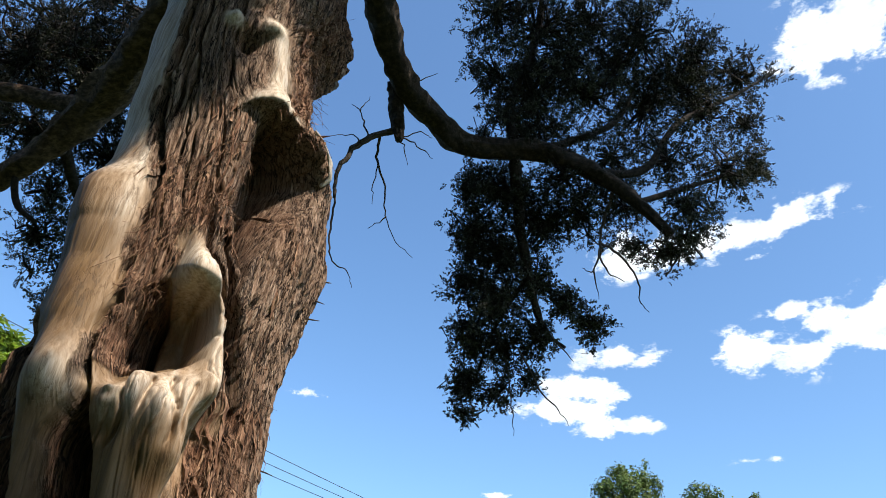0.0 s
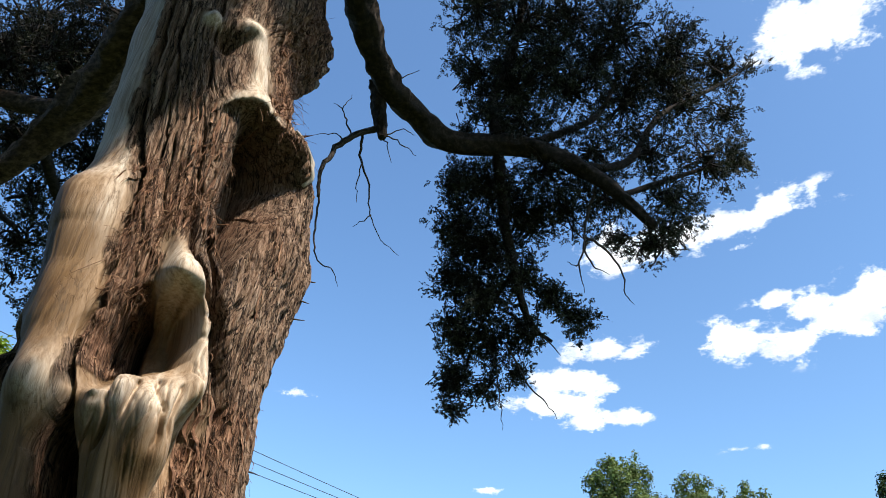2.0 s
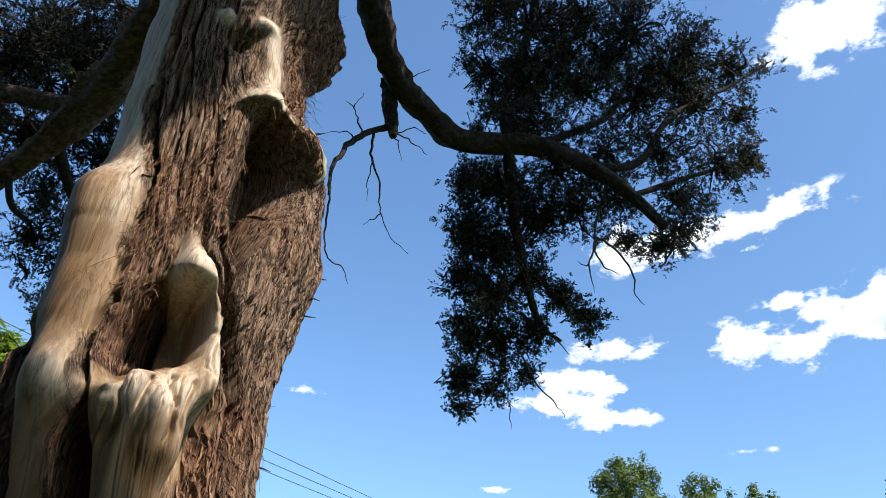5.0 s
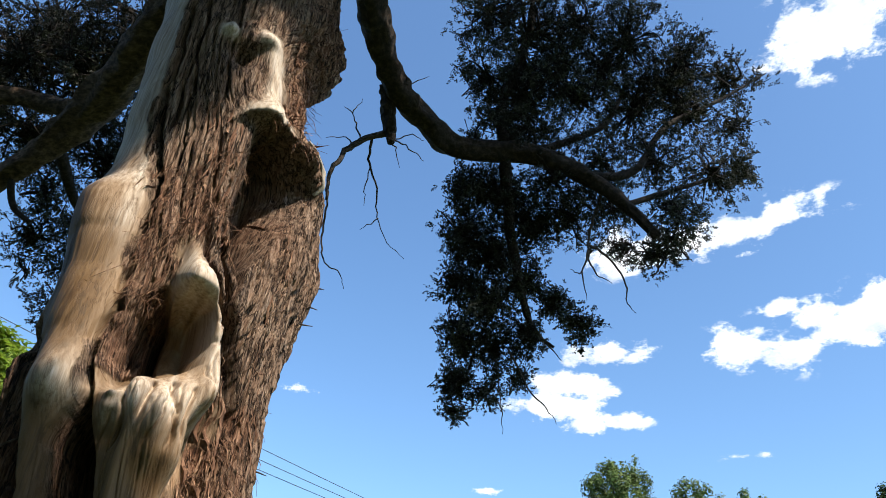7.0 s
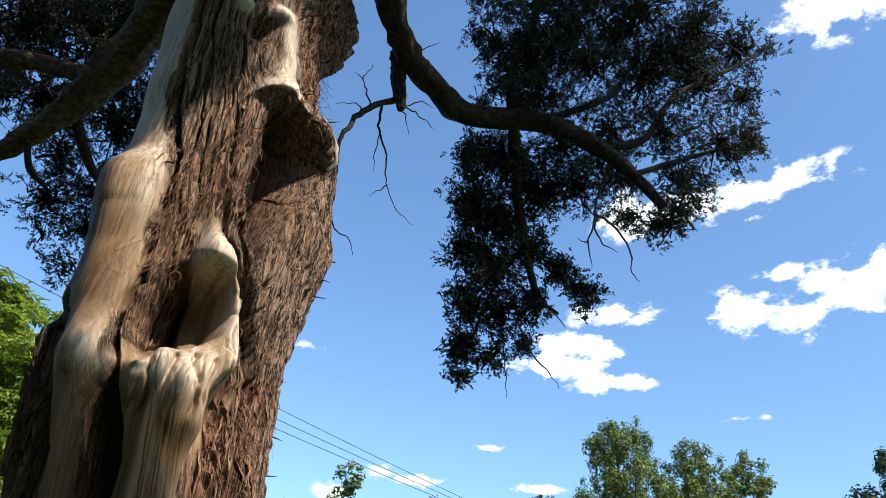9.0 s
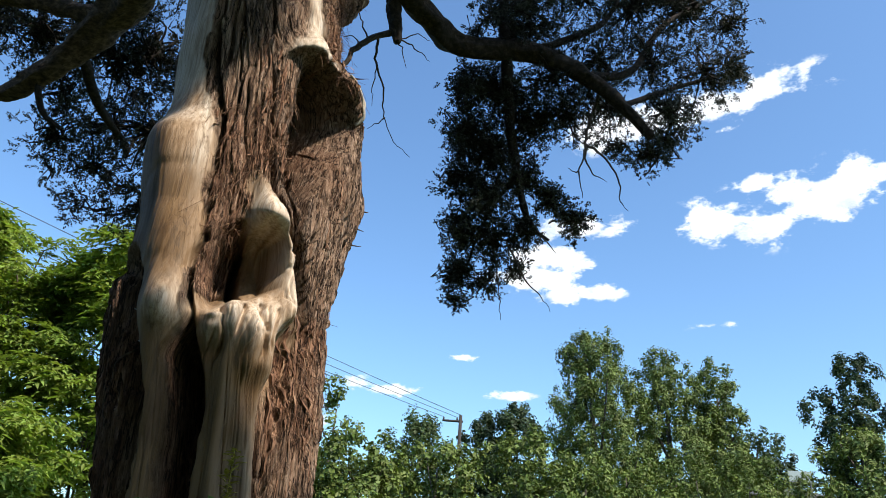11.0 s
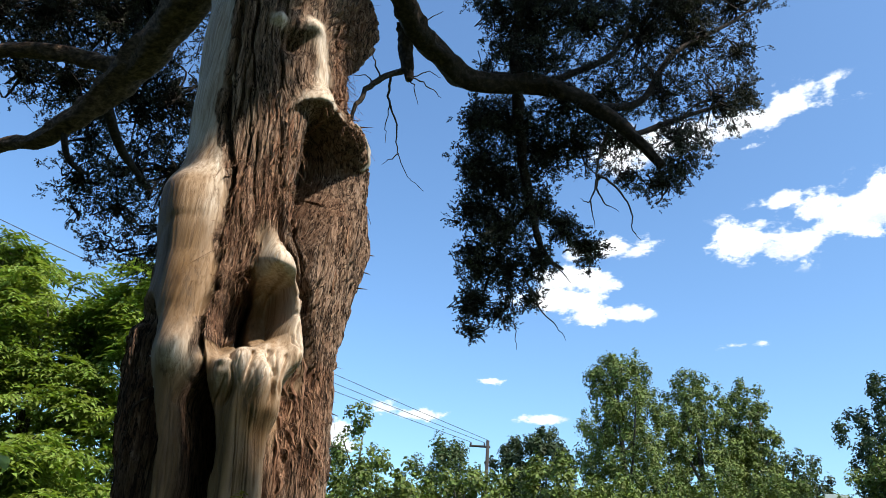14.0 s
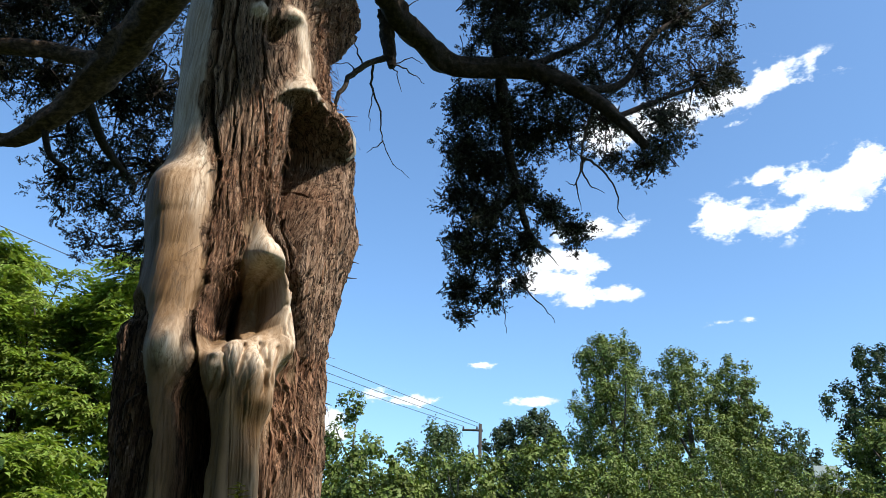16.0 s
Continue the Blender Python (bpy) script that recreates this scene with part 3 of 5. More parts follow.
    belly = (0.74 + 0.45 * value_noise(a * 16, z * 5, 27)) * np.exp(-((z - 2.58) / 0.27) ** 4) * smoothstep(-0.19, -0.22, a)
    # the low column's stain is deepened for shade too
    stain_shade = np.clip(lowlobe + side + belly + np.exp(-((a + 0.33) / 0.05) ** 2 - ((z - 2.83) / 0.10) ** 2) + 0.8 * np.exp(-((a + 0.03) / 0.06) ** 2 - ((z - 2.05) / 0.09) ** 2)
                    + 0.7 * np.exp(-((a + 0.26) / 0.05) ** 2 - ((z - 1.95) / 0.2) ** 2) + 0.5 * smoothstep(0.15, 0.6, value_noise(a * 9, z * 4, 17)) + (0.85 + 0.35 * value_noise(a * 25, z * 3, 18)) * smoothstep(2.20, 2.08, z + 0.04 * value_noise(a * 30, z * 8, 19)) * smoothstep(0.09, 0.05, a + 0.015 * value_noise(z * 10, a * 5, 26)), 0, 1)
    # silvered wood, with highlights painted on the rolls, brow, rim and lobe
    rough_edge = 0.025 * value_noise(a * 60, z * 9, 28)
    crests = np.exp(-((a + 0.005) / 0.105) ** 4 - ((z - 2.235 - rough_edge) / 0.060) ** 2) * (0.75 + 0.35 * value_noise(a * 35, z * 6, 29))
    nose = np.exp(-((a - 0.030) / 0.060) ** 4 - ((z - 2.63 - rough_edge) / 0.075) ** 2) + 0.7 * np.exp(-((a - 0.116) / 0.020) ** 2) * smoothstep(2.24, 2.30, z) * smoothstep(2.58, 2.50, z)
    lobe_light = 0.65 * np.exp(-((a + 0.205) / 0.035) ** 2 - ((z - 2.235) / 0.05) ** 2) + 0.7 * np.exp(-((a - crack_left(z) + 0.030) / 0.020) ** 2) * smoothstep(2.70, 2.82, z) * smoothstep(3.15, 3.05, z) + 0.55 * np.exp(-((z - 3.00) / 0.05) ** 2) * smoothstep(-0.2, -0.24, a)
    pale = np.clip(np.maximum.reduce([strip, ledge, knob, crests, nose, lobe_light, 0.55 * smoothstep(3.06, 3.2, z) * smoothstep(-0.16, -0.2, a)]), 0, 1)
    # the bowl's floor darkens with depth to paint the brow's shadow
    stain_shade = np.clip(stain_shade + 0.6 * smoothstep(0.05, 0.11, hollow(a, z)), 0, 1) * (1 - 0.8 * pale)
    stain_shade = np.maximum(stain_shade * (0.5 + 0.5 * wood), shaded_side)
    return wood, np.clip(red, 0, 1), stain_shade, pale


def hole_top(a):
    """The ragged upper edge of the hollow, sloping down to one side."""
    return np.interp(a, [0.0, 0.06, 0.14, 0.22, 0.29, 0.34, 0.40], [3.33, 3.37, 3.372, 3.335, 3.28, 3.225, 3.15]) + 0.008 * value_noise(a * 60, a * 0 + 2.0, 61)


def knothole(a, z):
    """Depth of the big hollow under the broken limb."""
    rag = 0.010 * value_noise(z * 22, a * 4, 65)
    l = along(z, [2.66, 2.72, 2.85, 3.0, 3.1, 3.2, 3.36], [0.135, 0.105, 0.065, 0.040, 0.045, 0.065, 0.06]) + rag
    r = along(z, [2.66, 2.72, 2.83, 2.92, 3.05, 3.15, 3.22, 3.30, 3.36], [0.155, 0.165, 0.215, 0.27, 0.335, 0.37, 0.365, 0.32, 0.24]) + rag
    t = (a - l) / (r - l + 1e-4)
    d = (0.25 * smoothstep(0.0, 0.15, t) + 0.75 * smoothstep(0.12, 0.36, t)) * smoothstep(1.0, 0.55, t) * smoothstep(2.64, 2.80, z)
    return 0.40 * d * smoothstep(0.0, -0.03 - 0.07 * smoothstep(0.5, 0.1, t), z - hole_top(a))


def hollow(a, z):
    """Depth of the bowl under the brow, which ends in a dark pocket, and of the groove above it."""
    rag = 0.007 * value_noise(z * 26, a * 5, 66)
    l = crack_left(z) + 0.016 + rag
    r = along(z, [2.27, 2.31, 2.36, 2.42, 2.50, 2.54, 2.575, 2.62, 2.72, 3.0], [-0.05, 0.03, 0.085, 0.100, 0.098, 0.085, 0.03, -0.035, -0.075, -0.14]) + rag
    lip = z + 0.35 * np.clip(0.03 - a, 0, 0.2) + 0.010 * value_noise(a * 40, z * 5, 69)
    deep = along(lip, [2.27, 2.30, 2.36, 2.46, 2.54, 2.575, 2.62, 2.80, 3.02], [0.0, 0.040, 0.115, 0.165, 0.160, 0.050, 0.015, 0.010, 0.0])
    bowl = deep * smoothstep(-0.004, 0.045, a - l) * smoothstep(0.006, -0.024, a - r)
    pocket = 0.15 * np.exp(-((a + 0.045 + 0.08 * (z - 2.42) + rag) / 0.024) ** 4) * smoothstep(2.285, 2.32, z) * smoothstep(2.60, 2.52, z)
    return bowl + pocket


def dark_split(a, z):
    """Depth of the tall black split under the lobe."""
    rag = 0.005 * value_noise(z * 20, a * 5, 67)
    l = along(z, [2.26, 2.23, 2.17, 2.12, 2.08, 2.03, 1.97, 1.8, 1.3], [-0.157, -0.164, -0.184, -0.202, -0.206, -0.198, -0.185, -0.170, -0.14]) + rag
    r = along(z, [2.26, 2.22, 2.18, 2.09, 1.99, 1.82, 1.3], [-0.155, -0.150, -0.140, -0.105, -0.075, -0.075, -0.09]) + rag
    deep = along(z, [2.27, 2.2, 2.12, 1.95, 1.75, 1.4, 0.9], [0.0, 0.12, 0.24, 0.24, 0.16, 0.08, 0.0])
    return deep * smoothstep(-0.004, 0.010, a - l) * smoothstep(0.006, -0.014, a - r)


def trunk_relief(a, z, theta):
    """How far the surface stands out from the plain outline."""
    wood, red, _, _ = surface_masks(a, z, theta)
    arc = theta * 0.36
    h = np.zeros_like(a)
    # the smooth lobe: a shoulder on top, a long body, a low bulge
    h += blob(a, z, -0.315, 2.93, 0.07, 0.075, 0.25, 0.045)
    h += ridge(a, z, [2.15, 2.5, 2.9], [-0.235, -0.255, -0.285], 0.062, 0.050, 0.12)
    h += blob(a, z, -0.215, 2.235, 0.060, 0.10, 0.075, 0.062)
    h += ridge(a, z, [1.2, 1.6, 1.95, 2.15], [-0.185, -0.19, -0.215, -0.24], 0.04, 0.045)
    # middle: the bowl, the brow over it, its lit rim, rolls below it
    h -= hollow(a, z)
    h += blob(a, z, 0.035, 2.590, 0.070, 0.10, 0.036, 0.090)
    h += ridge(a, z, [2.55, 2.65, 2.80], [0.025, 0.012, -0.005], 0.034, 0.030)
    h += ridge(a, z, [2.24, 2.34, 2.45, 2.58], [0.122, 0.124, 0.116, 0.092], 0.026, 0.048)
    h += 0.022 * smoothstep(2.10, 2.20, z) * smoothstep(2.33, 2.27, z) * smoothstep(-0.13, -0.10, a) * smoothstep(0.14, 0.10, a)
    h += blob(a, z, -0.098, 2.215, 0.030, 0.035, 0.10, 0.048)
    h += blob(a, z, -0.046, 2.238, 0.028, 0.050, 0.12, 0.064)
    h += blob(a, z, 0.008, 2.215, 0.030, 0.045, 0.13, 0.066)
    h += blob(a, z, 0.055, 2.225, 0.028, 0.075, 0.12, 0.052)
    h += blob(a, z, 0.105, 2.275, 0.036, 0.10, 0.13, 0.048)
    h += blob(a, z, 0.078, 2.09, 0.026, 0.10, 0.060, 0.030)
    h -= blob(a, z, 0.03, 2.00, 0.030, 0.07, 0.08, 0.034)
    h += ridge(a, z, [1.0, 1.6, 1.9, 2.15], [0.04, 0.035, 0.03, 0.02], 0.075, 0.050)
    h += ridge(a, z, [1.0, 1.7, 2.1], [-0.03, -0.03, -0.045], 0.022, 0.025)
    # creases between the rolls, a knot swirl, rings on the lobe
    for c0, lo, hi, w0, dep in ((-0.066, 2.06, 2.275, 0.007, 0.030), (-0.018, 2.14, 2.285, 0.006, 0.030), (0.042, 2.08, 2.295, 0.007, 0.024), (0.012, 2.0, 2.25, 0.004, 0.012), (0.078, 2.10, 2.285, 0.005, 0.018),
                                (-0.042, 2.12, 2.27, 0.003, 0.009), (-0.004, 2.10, 2.24, 0.003, 0.008), (0.027, 2.13, 2.28, 0.003, 0.010), (0.060, 2.16, 2.29, 0.003, 0.010), (0.100, 2.12, 2.36, 0.003, 0.010), (-0.088, 2.05, 2.18, 0.003, 0.008), (0.118, 2.25, 2.50, 0.003, 0.007)):
        h -= dep * np.exp(-((a - c0 - 0.010 * np.sin(z * 23 + c0 * 60) - 0.003 * value_noise(z * 40, a * 0 + c0 * 90, 83)) / w0) ** 2) * smoothstep(lo, lo + 0.06, z) * smoothstep(hi, hi - 0.02, z)
    rr = np.hypot(a + 0.096, (z - 2.222) * 0.8)
    h += 0.009 * np.cos(rr / 0.006) * np.exp(-(rr / 0.028) ** 2)
    for zc, dep in ((2.735, 0.003), (2.37, 0.002)):
        h -= dep * np.exp(-((z - zc - 0.35 * (a + 0.3) - 0.02 * value_noise(a * 25, z * 3, 51)) / 0.022) ** 2) * smoothstep(-0.19, -0.22, a) * smoothstep(2.2, 2.3, z)
    h -= 0.012 * np.exp(-((a - 0.112) / 0.009) ** 2 - ((z - 2.50) / 0.010) ** 2) + 0.012 * np.exp(-((a - 0.108) / 0.009) ** 2 - ((z - 2.435) / 0.011) ** 2) + 0.014 * np.exp(-((a - 0.095) / 0.006) ** 2 - ((z - 2.56) / 0.008) ** 2)
    # the tall split between lobe and column
    h -= dark_split(a, z)
    # the step back from the lobe to the dark bark beside it
    le = along(z, [2.5, 2.39, 2.30, 2.20, 2.07, 1.97, 1.5], [-0.35, -0.315, -0.30, -0.287, -0.245, -0.215, -0.20]) + 0.004 * value_noise(z * 25, a * 3, 68)
    h -= 0.10 * smoothstep(0.004, -0.012, a - le) * smoothstep(-0.075, -0.03, a - le) * smoothstep(2.5, 2.35, z)
    h -= 0.05 * smoothstep(0.0, 0.02, a - crack_low(z)) * smoothstep(0.10, 0.05, a - crack_low(z)) * smoothstep(2.28, 2.18, z)
    # broken limb stub, ledge and knots higher up
    up = z - hole_top(a)
    h += np.where(up > 0.015, np.exp(-((up - 0.015) / 0.075) ** 2), np.exp(-((up - 0.015) / 0.02) ** 2)) * (0.070 * np.exp(-((a - 0.10) / 0.085) ** 2) + 0.055 * np.exp(-((a - 0.27) / 0.08) ** 2))
    h += ridge(a, z, [3.4, 3.6, 3.8], [0.105, 0.10, 0.05], 0.05, 0.035)
    h += blob(a, z, 0.035, 3.80, 0.050, 0.07, 0.035, 0.050) + blob(a, z, -0.10, 3.79, 0.035, 0.05, 0.025, 0.035)
    h += blob(a, z, -0.028, 3.77, 0.010, 0.05, 0.05, 0.030)
    h -= blob(a, z, -0.030, 3.70, 0.050, 0.05, 0.06, 0.075)
    h += blob(a, z, 0.29, 4.07, 0.09, 0.14, 0.09, 0.06)
    h -= blob(a, z, 0.25, 4.06, 0.05, 0.09, 0.08, 0.05)
    h += blob(a, z, 0.36, 2.85, 0.07, 0.10, 0.12, 0.015)
    h -= ridge(a, z, [2.4, 2.8, 3.1], [-0.06, -0.05, -0.07], 0.06, 0.02)
    hole = knothole(a, z)
    h -= hole * (1 + 0.12 * value_noise(a * 18, z * 9, 62))
    h += smoothstep(0.02, 0.10, hole) * (0.010 * value_noise(a * 45, z * 14, 63) + 0.006 * value_noise(a * 90, z * 30, 64))
    # long cracks
    wander = 0.008 * value_noise(z * 14, a * 0 + 3.0, 21)
    h -= 0.085 * np.exp(-np.abs((a - crack_left(z) - wander - 0.004) / 0.009) ** 2) * smoothstep(2.2, 2.3, z) * smoothstep(4.2, 3.5, z)
    h -= 0.055 * np.exp(-np.abs((a - crack_right(z) - wander) / (0.008 + 0.010 * smoothstep(2.6, 2.45, z))) ** 2) * smoothstep(2.05, 2.2, z) * smoothstep(3.1, 2.8, z)
    mc = along(z, [2.9, 2.8, 2.68, 2.6, 2.52, 2.44, 2.32, 2.22], [0.06, 0.068, 0.098, 0.125, 0.15, 0.178, 0.207, 0.235])
    h -= 0.085 * np.exp(-np.abs((a - mc - wander) / (0.006 + 0.008 * smoothstep(2.75, 2.5, z))) ** 2) * smoothstep(2.18, 2.28, z) * smoothstep(2.95, 2.75, z)
    h -= 0.075 * np.exp(-np.abs((a - crack_low(z) - wander) / 0.015) ** 2) * smoothstep(2.26, 2.16, z)
    # bark: interlaced ridges between narrow fissures, in three widths, with flakes that lift
    bark = 1 - wood
    bend = 0.20 * value_noise(arc * 4, z * 1.2, 31) + 0.05 * value_noise(arc * 18, z * 4, 32)
    lean = arc - 0.10 * (z - 2.6) * smoothstep(0.10, 0.30, a)
    w1 = value_noise(lean * 26 + bend * 2.0, z * 2.2, 33)
    w2 = value_noise(lean * 64 + bend * 4.4, z * 4.2, 34)
    w3 = value_noise(lean * 150 + bend * 9.0, z * 8.0, 35)
    groove = lambda w, half: np.maximum(0, 1 - np.abs(w) / half)
    strong = smoothstep(-0.5, 0.4, value_noise(arc * 9, z * 3.3, 37))
    plates = 0.006 * w1 + 0.004 * w2 + 0.0026 * w3 - 0.024 * groove(w1, 0.13) * strong - 0.011 * groove(w2, 0.20) - 0.005 * groove(w3, 0.30)
    flake = 0.009 * smoothstep(0.20, 0.34, value_noise(lean * 52 + bend * 2, z * 6.0, 36)) + 0.005 * smoothstep(0.1, 0.3, value_noise(lean * 110 + bend * 5, z * 16.0, 38))
    calm = 1 - 0.55 * smoothstep(3.0, 3.25, z) * smoothstep(0.16, 0.10, a)
    h += bark * (plates + flake) * (1 + 0.6 * red) * calm
    # a few long open cracks in the upper bark
    for a0, slope, lo, hi, w0, dep in ((-0.19, -0.02, 3.2, 4.1, 0.006, 0.030), (-0.125, -0.10, 3.0, 3.9, 0.005, 0.024), (-0.06, -0.06, 3.35, 4.2, 0.005, 0.022), (-0.15, 0.05, 2.7, 3.3, 0.005, 0.020), (0.005, -0.10, 2.9, 3.3, 0.006, 0.026), (-0.075, -0.08, 2.75, 3.25, 0.005, 0.026), (0.21, 0.10, 2.0, 2.6, 0.005, 0.020), (0.27, 0.12, 1.9, 2.7, 0.005, 0.020), (0.18, -0.03, 1.6, 2.1, 0.006, 0.030)):
        c = a0 + slope * (z - lo) + 0.012 * value_noise(z * 6, a * 0 + a0 * 50, 81) + 0.004 * value_noise(z * 30, a * 0 + a0 * 50, 82)
        h -= dep * bark * np.exp(-((a - c) / w0) ** 2) * smoothstep(lo, lo + 0.1, z) * smoothstep(hi, hi - 0.1, z)
    grain = 0.0014 * value_noise(arc * 95 + bend * 4, z * 4.5, 41) + 0.0018 * value_noise(arc * 38 + bend * 3, z * 2.4, 42)
    furrow = -0.004 * np.maximum(0, 1 - np.abs(value_noise(arc * 17 + bend * 1.5, z * 1.2, 43)) / 0.05) * smoothstep(0.1, 0.5, value_noise(arc * 8, z * 2.2, 46))
    ribs = value_noise(arc * 24 + bend, z * 0.9, 52)
    rib2 = value_noise(arc * 62 + bend * 2, z * 1.4, 53)
    low_wood = smoothstep(2.22, 2.05, z + 0.03 * value_noise(a * 30, z * 3, 54))
    h += wood * low_wood * (0.006 * ribs - 0.009 * np.maximum(0, 1 - np.abs(ribs) / 0.10) + 0.002 * rib2 - 0.004 * np.maximum(0, 1 - np.abs(rib2) / 0.13))
    h += wood * (0.6 * grain + furrow + 0.005 * value_noise(a * 13, z * 6, 44) + 0.002 * value_noise(a * 30, z * 12, 47))
    h += 0.007 * value_noise(a * 9, z * 5, 45)
    return h, wood, red


def trunk_base(theta, z):
    left, right, front = trunk_outline(z)
    depth = 0.30
    ca, ha = 0.5 * (left + right), 0.5 * (right - left)
    st, ct = np.sin(theta), np.cos(theta)
    a = ca + ha * st
    b = front - depth + depth * np.sign(ct) * np.abs(ct) ** 0.85
    na, nb = st / np.maximum(ha, 1e-3), ct / depth
    ln = np.hypot(na, nb)
    return a, b, na / ln, nb / ln


def trunk_point(theta, z, lift=0.0):
    """A place on the finished trunk surface, and the way out of it."""
    theta, z = np.atleast_1d(theta).astype(float), np.atleast_1d(z).astype(float)
    a, b, na, nb = trunk_base(theta, z)
    h, _, _ = trunk_relief(a, z, theta)
    p = TRUNK_AT + np.outer(a + na * (h + lift), TS) + np.outer(b + nb * (h + lift), TN)
    p[:, 2] = z
    return p, np.outer(na, TS) + np.outer(nb, TN)


def theta_at(a, z):
    left, right, _ = trunk_outline(z)
    return np.arcsin(np.clip((a - 0.5 * (left + right)) / (0.5 * (right - left)), -0.999, 0.999))


cedar = empty_thing("cedar_tree", (-0.86, 1.98, 0), "old red cedar with twisted half-barkless trunk and dark foliage", "tree")
cedar_inv = Matrix.Translation((0.86, -1.98, 0))


def under_cedar(ob):
    ob.parent = cedar
    ob.matrix_parent_inverse = cedar_inv
    return ob


def build_trunk():
    th = np.concatenate([np.linspace(-1.75, 1.75, 640), np.linspace(1.75, 2 * np.pi - 1.75, 40)[1:-1]])
    zz = np.concatenate([np.linspace(-0.1, 1.5, 60)[:-1], np.linspace(1.5, 4.25, 640)[:-1], np.linspace(4.25, 8.0, 70)])
    TH, ZZ = np.meshgrid(np.where(th > np.pi, th - 2 * np.pi, th), zz)
    a, b, na, nb = trunk_base(TH, ZZ)
    h, wood, red = trunk_relief(a, ZZ, TH)
    _, _, stain_shade, pale = surface_masks(a, ZZ, TH)
    A, B = a + na * h, b + nb * h
    v = TRUNK_AT + A[..., None] * TS + B[..., None] * TN
    v[..., 2] = ZZ
    nr, nc = TH.shape
    idx = np.arange(nr * nc).reshape(nr, nc)
    nxt = np.roll(idx, -1, axis=1)
    f = np.stack([idx[:-1], nxt[:-1], nxt[1:], idx[1:]], -1).reshape(-1, 4)
    me = bpy.data.meshes.new("trunk")
    me.vertices.add(nr * nc)
    me.vertices.foreach_set("co", v.astype(np.float32).ravel())
    me.loops.add(len(f) * 4)
    me.loops.foreach_set("vertex_index", f.astype(np.int32).ravel())
    me.polygons.add(len(f))
    me.polygons.foreach_set("loop_start", np.arange(len(f), dtype=np.int32) * 4)
    me.update(calc_edges=True)
    me.polygons.foreach_set("use_smooth", np.ones(len(f), bool))
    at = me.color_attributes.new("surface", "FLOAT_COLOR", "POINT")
    at.data.foreach_set("color", np.stack([wood, red, stain_shade, np.ones_like(wood)], -1).astype(np.float32).ravel())
    me.attributes.new("pale_lit", "FLOAT", "POINT").data.foreach_set("value", pale.astype(np.float32).ravel())
    me.materials.append(M_TRUNK)
    return under_cedar(tagged(new("trunk", me), "twisted trunk, pale bare wood between strips of shredding bark"))


build_trunk()


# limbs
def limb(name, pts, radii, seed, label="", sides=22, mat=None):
    return under_cedar(tube(name, spline(pts, 12), radii, mat or (M_BRANCH_SHADED if name == "branch" else M_LIMB_SHADED), None, sides, 0.22, seed, label))


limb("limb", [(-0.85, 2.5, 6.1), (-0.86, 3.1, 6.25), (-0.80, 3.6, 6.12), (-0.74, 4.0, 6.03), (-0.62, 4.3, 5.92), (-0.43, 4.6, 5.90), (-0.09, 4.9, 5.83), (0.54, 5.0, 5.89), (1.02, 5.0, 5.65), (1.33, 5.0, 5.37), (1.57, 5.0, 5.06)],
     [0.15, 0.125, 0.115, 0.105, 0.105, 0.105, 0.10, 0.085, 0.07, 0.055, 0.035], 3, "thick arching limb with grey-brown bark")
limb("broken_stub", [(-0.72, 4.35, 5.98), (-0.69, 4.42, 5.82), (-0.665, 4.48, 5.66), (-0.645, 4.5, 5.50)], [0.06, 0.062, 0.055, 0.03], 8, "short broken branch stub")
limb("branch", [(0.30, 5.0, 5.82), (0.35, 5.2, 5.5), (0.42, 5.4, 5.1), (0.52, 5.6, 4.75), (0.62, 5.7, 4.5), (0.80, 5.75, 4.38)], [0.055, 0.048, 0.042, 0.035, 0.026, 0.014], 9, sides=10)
limb("limb", [(-1.15, 2.2, 5.0), (-1.45, 2.5, 4.80), (-1.74, 2.7, 4.66), (-2.02, 3.0, 4.58), (-2.39, 3.3, 4.46), (-2.61, 3.4, 4.29), (-2.98, 3.6, 4.20), (-3.27, 3.7, 4.22), (-3.54, 3.8, 4.12), (-4.2, 4.0, 4.1)],
     [0.14, 0.125, 0.115, 0.11, 0.095, 0.07, 0.055, 0.045, 0.04, 0.03], 5, "long limb reaching out beside the trunk", mat=M_SHAGGY)
limb("branch", [(-2.30, 3.25, 4.50), (-2.55, 3.3, 4.62), (-2.99, 3.3, 4.70), (-3.46, 3.3, 4.68), (-4.2, 3.3, 4.8)], [0.065, 0.06, 0.05, 0.045, 0.03], 6, sides=14, mat=M_SHAGGY)
limb("branch", [(-2.75, 3.47, 4.26), (-2.74, 3.5, 4.14), (-2.70, 3.55, 4.02), (-2.60, 3.6, 3.95)], [0.024, 0.022, 0.02, 0.014], 7, sides=8)


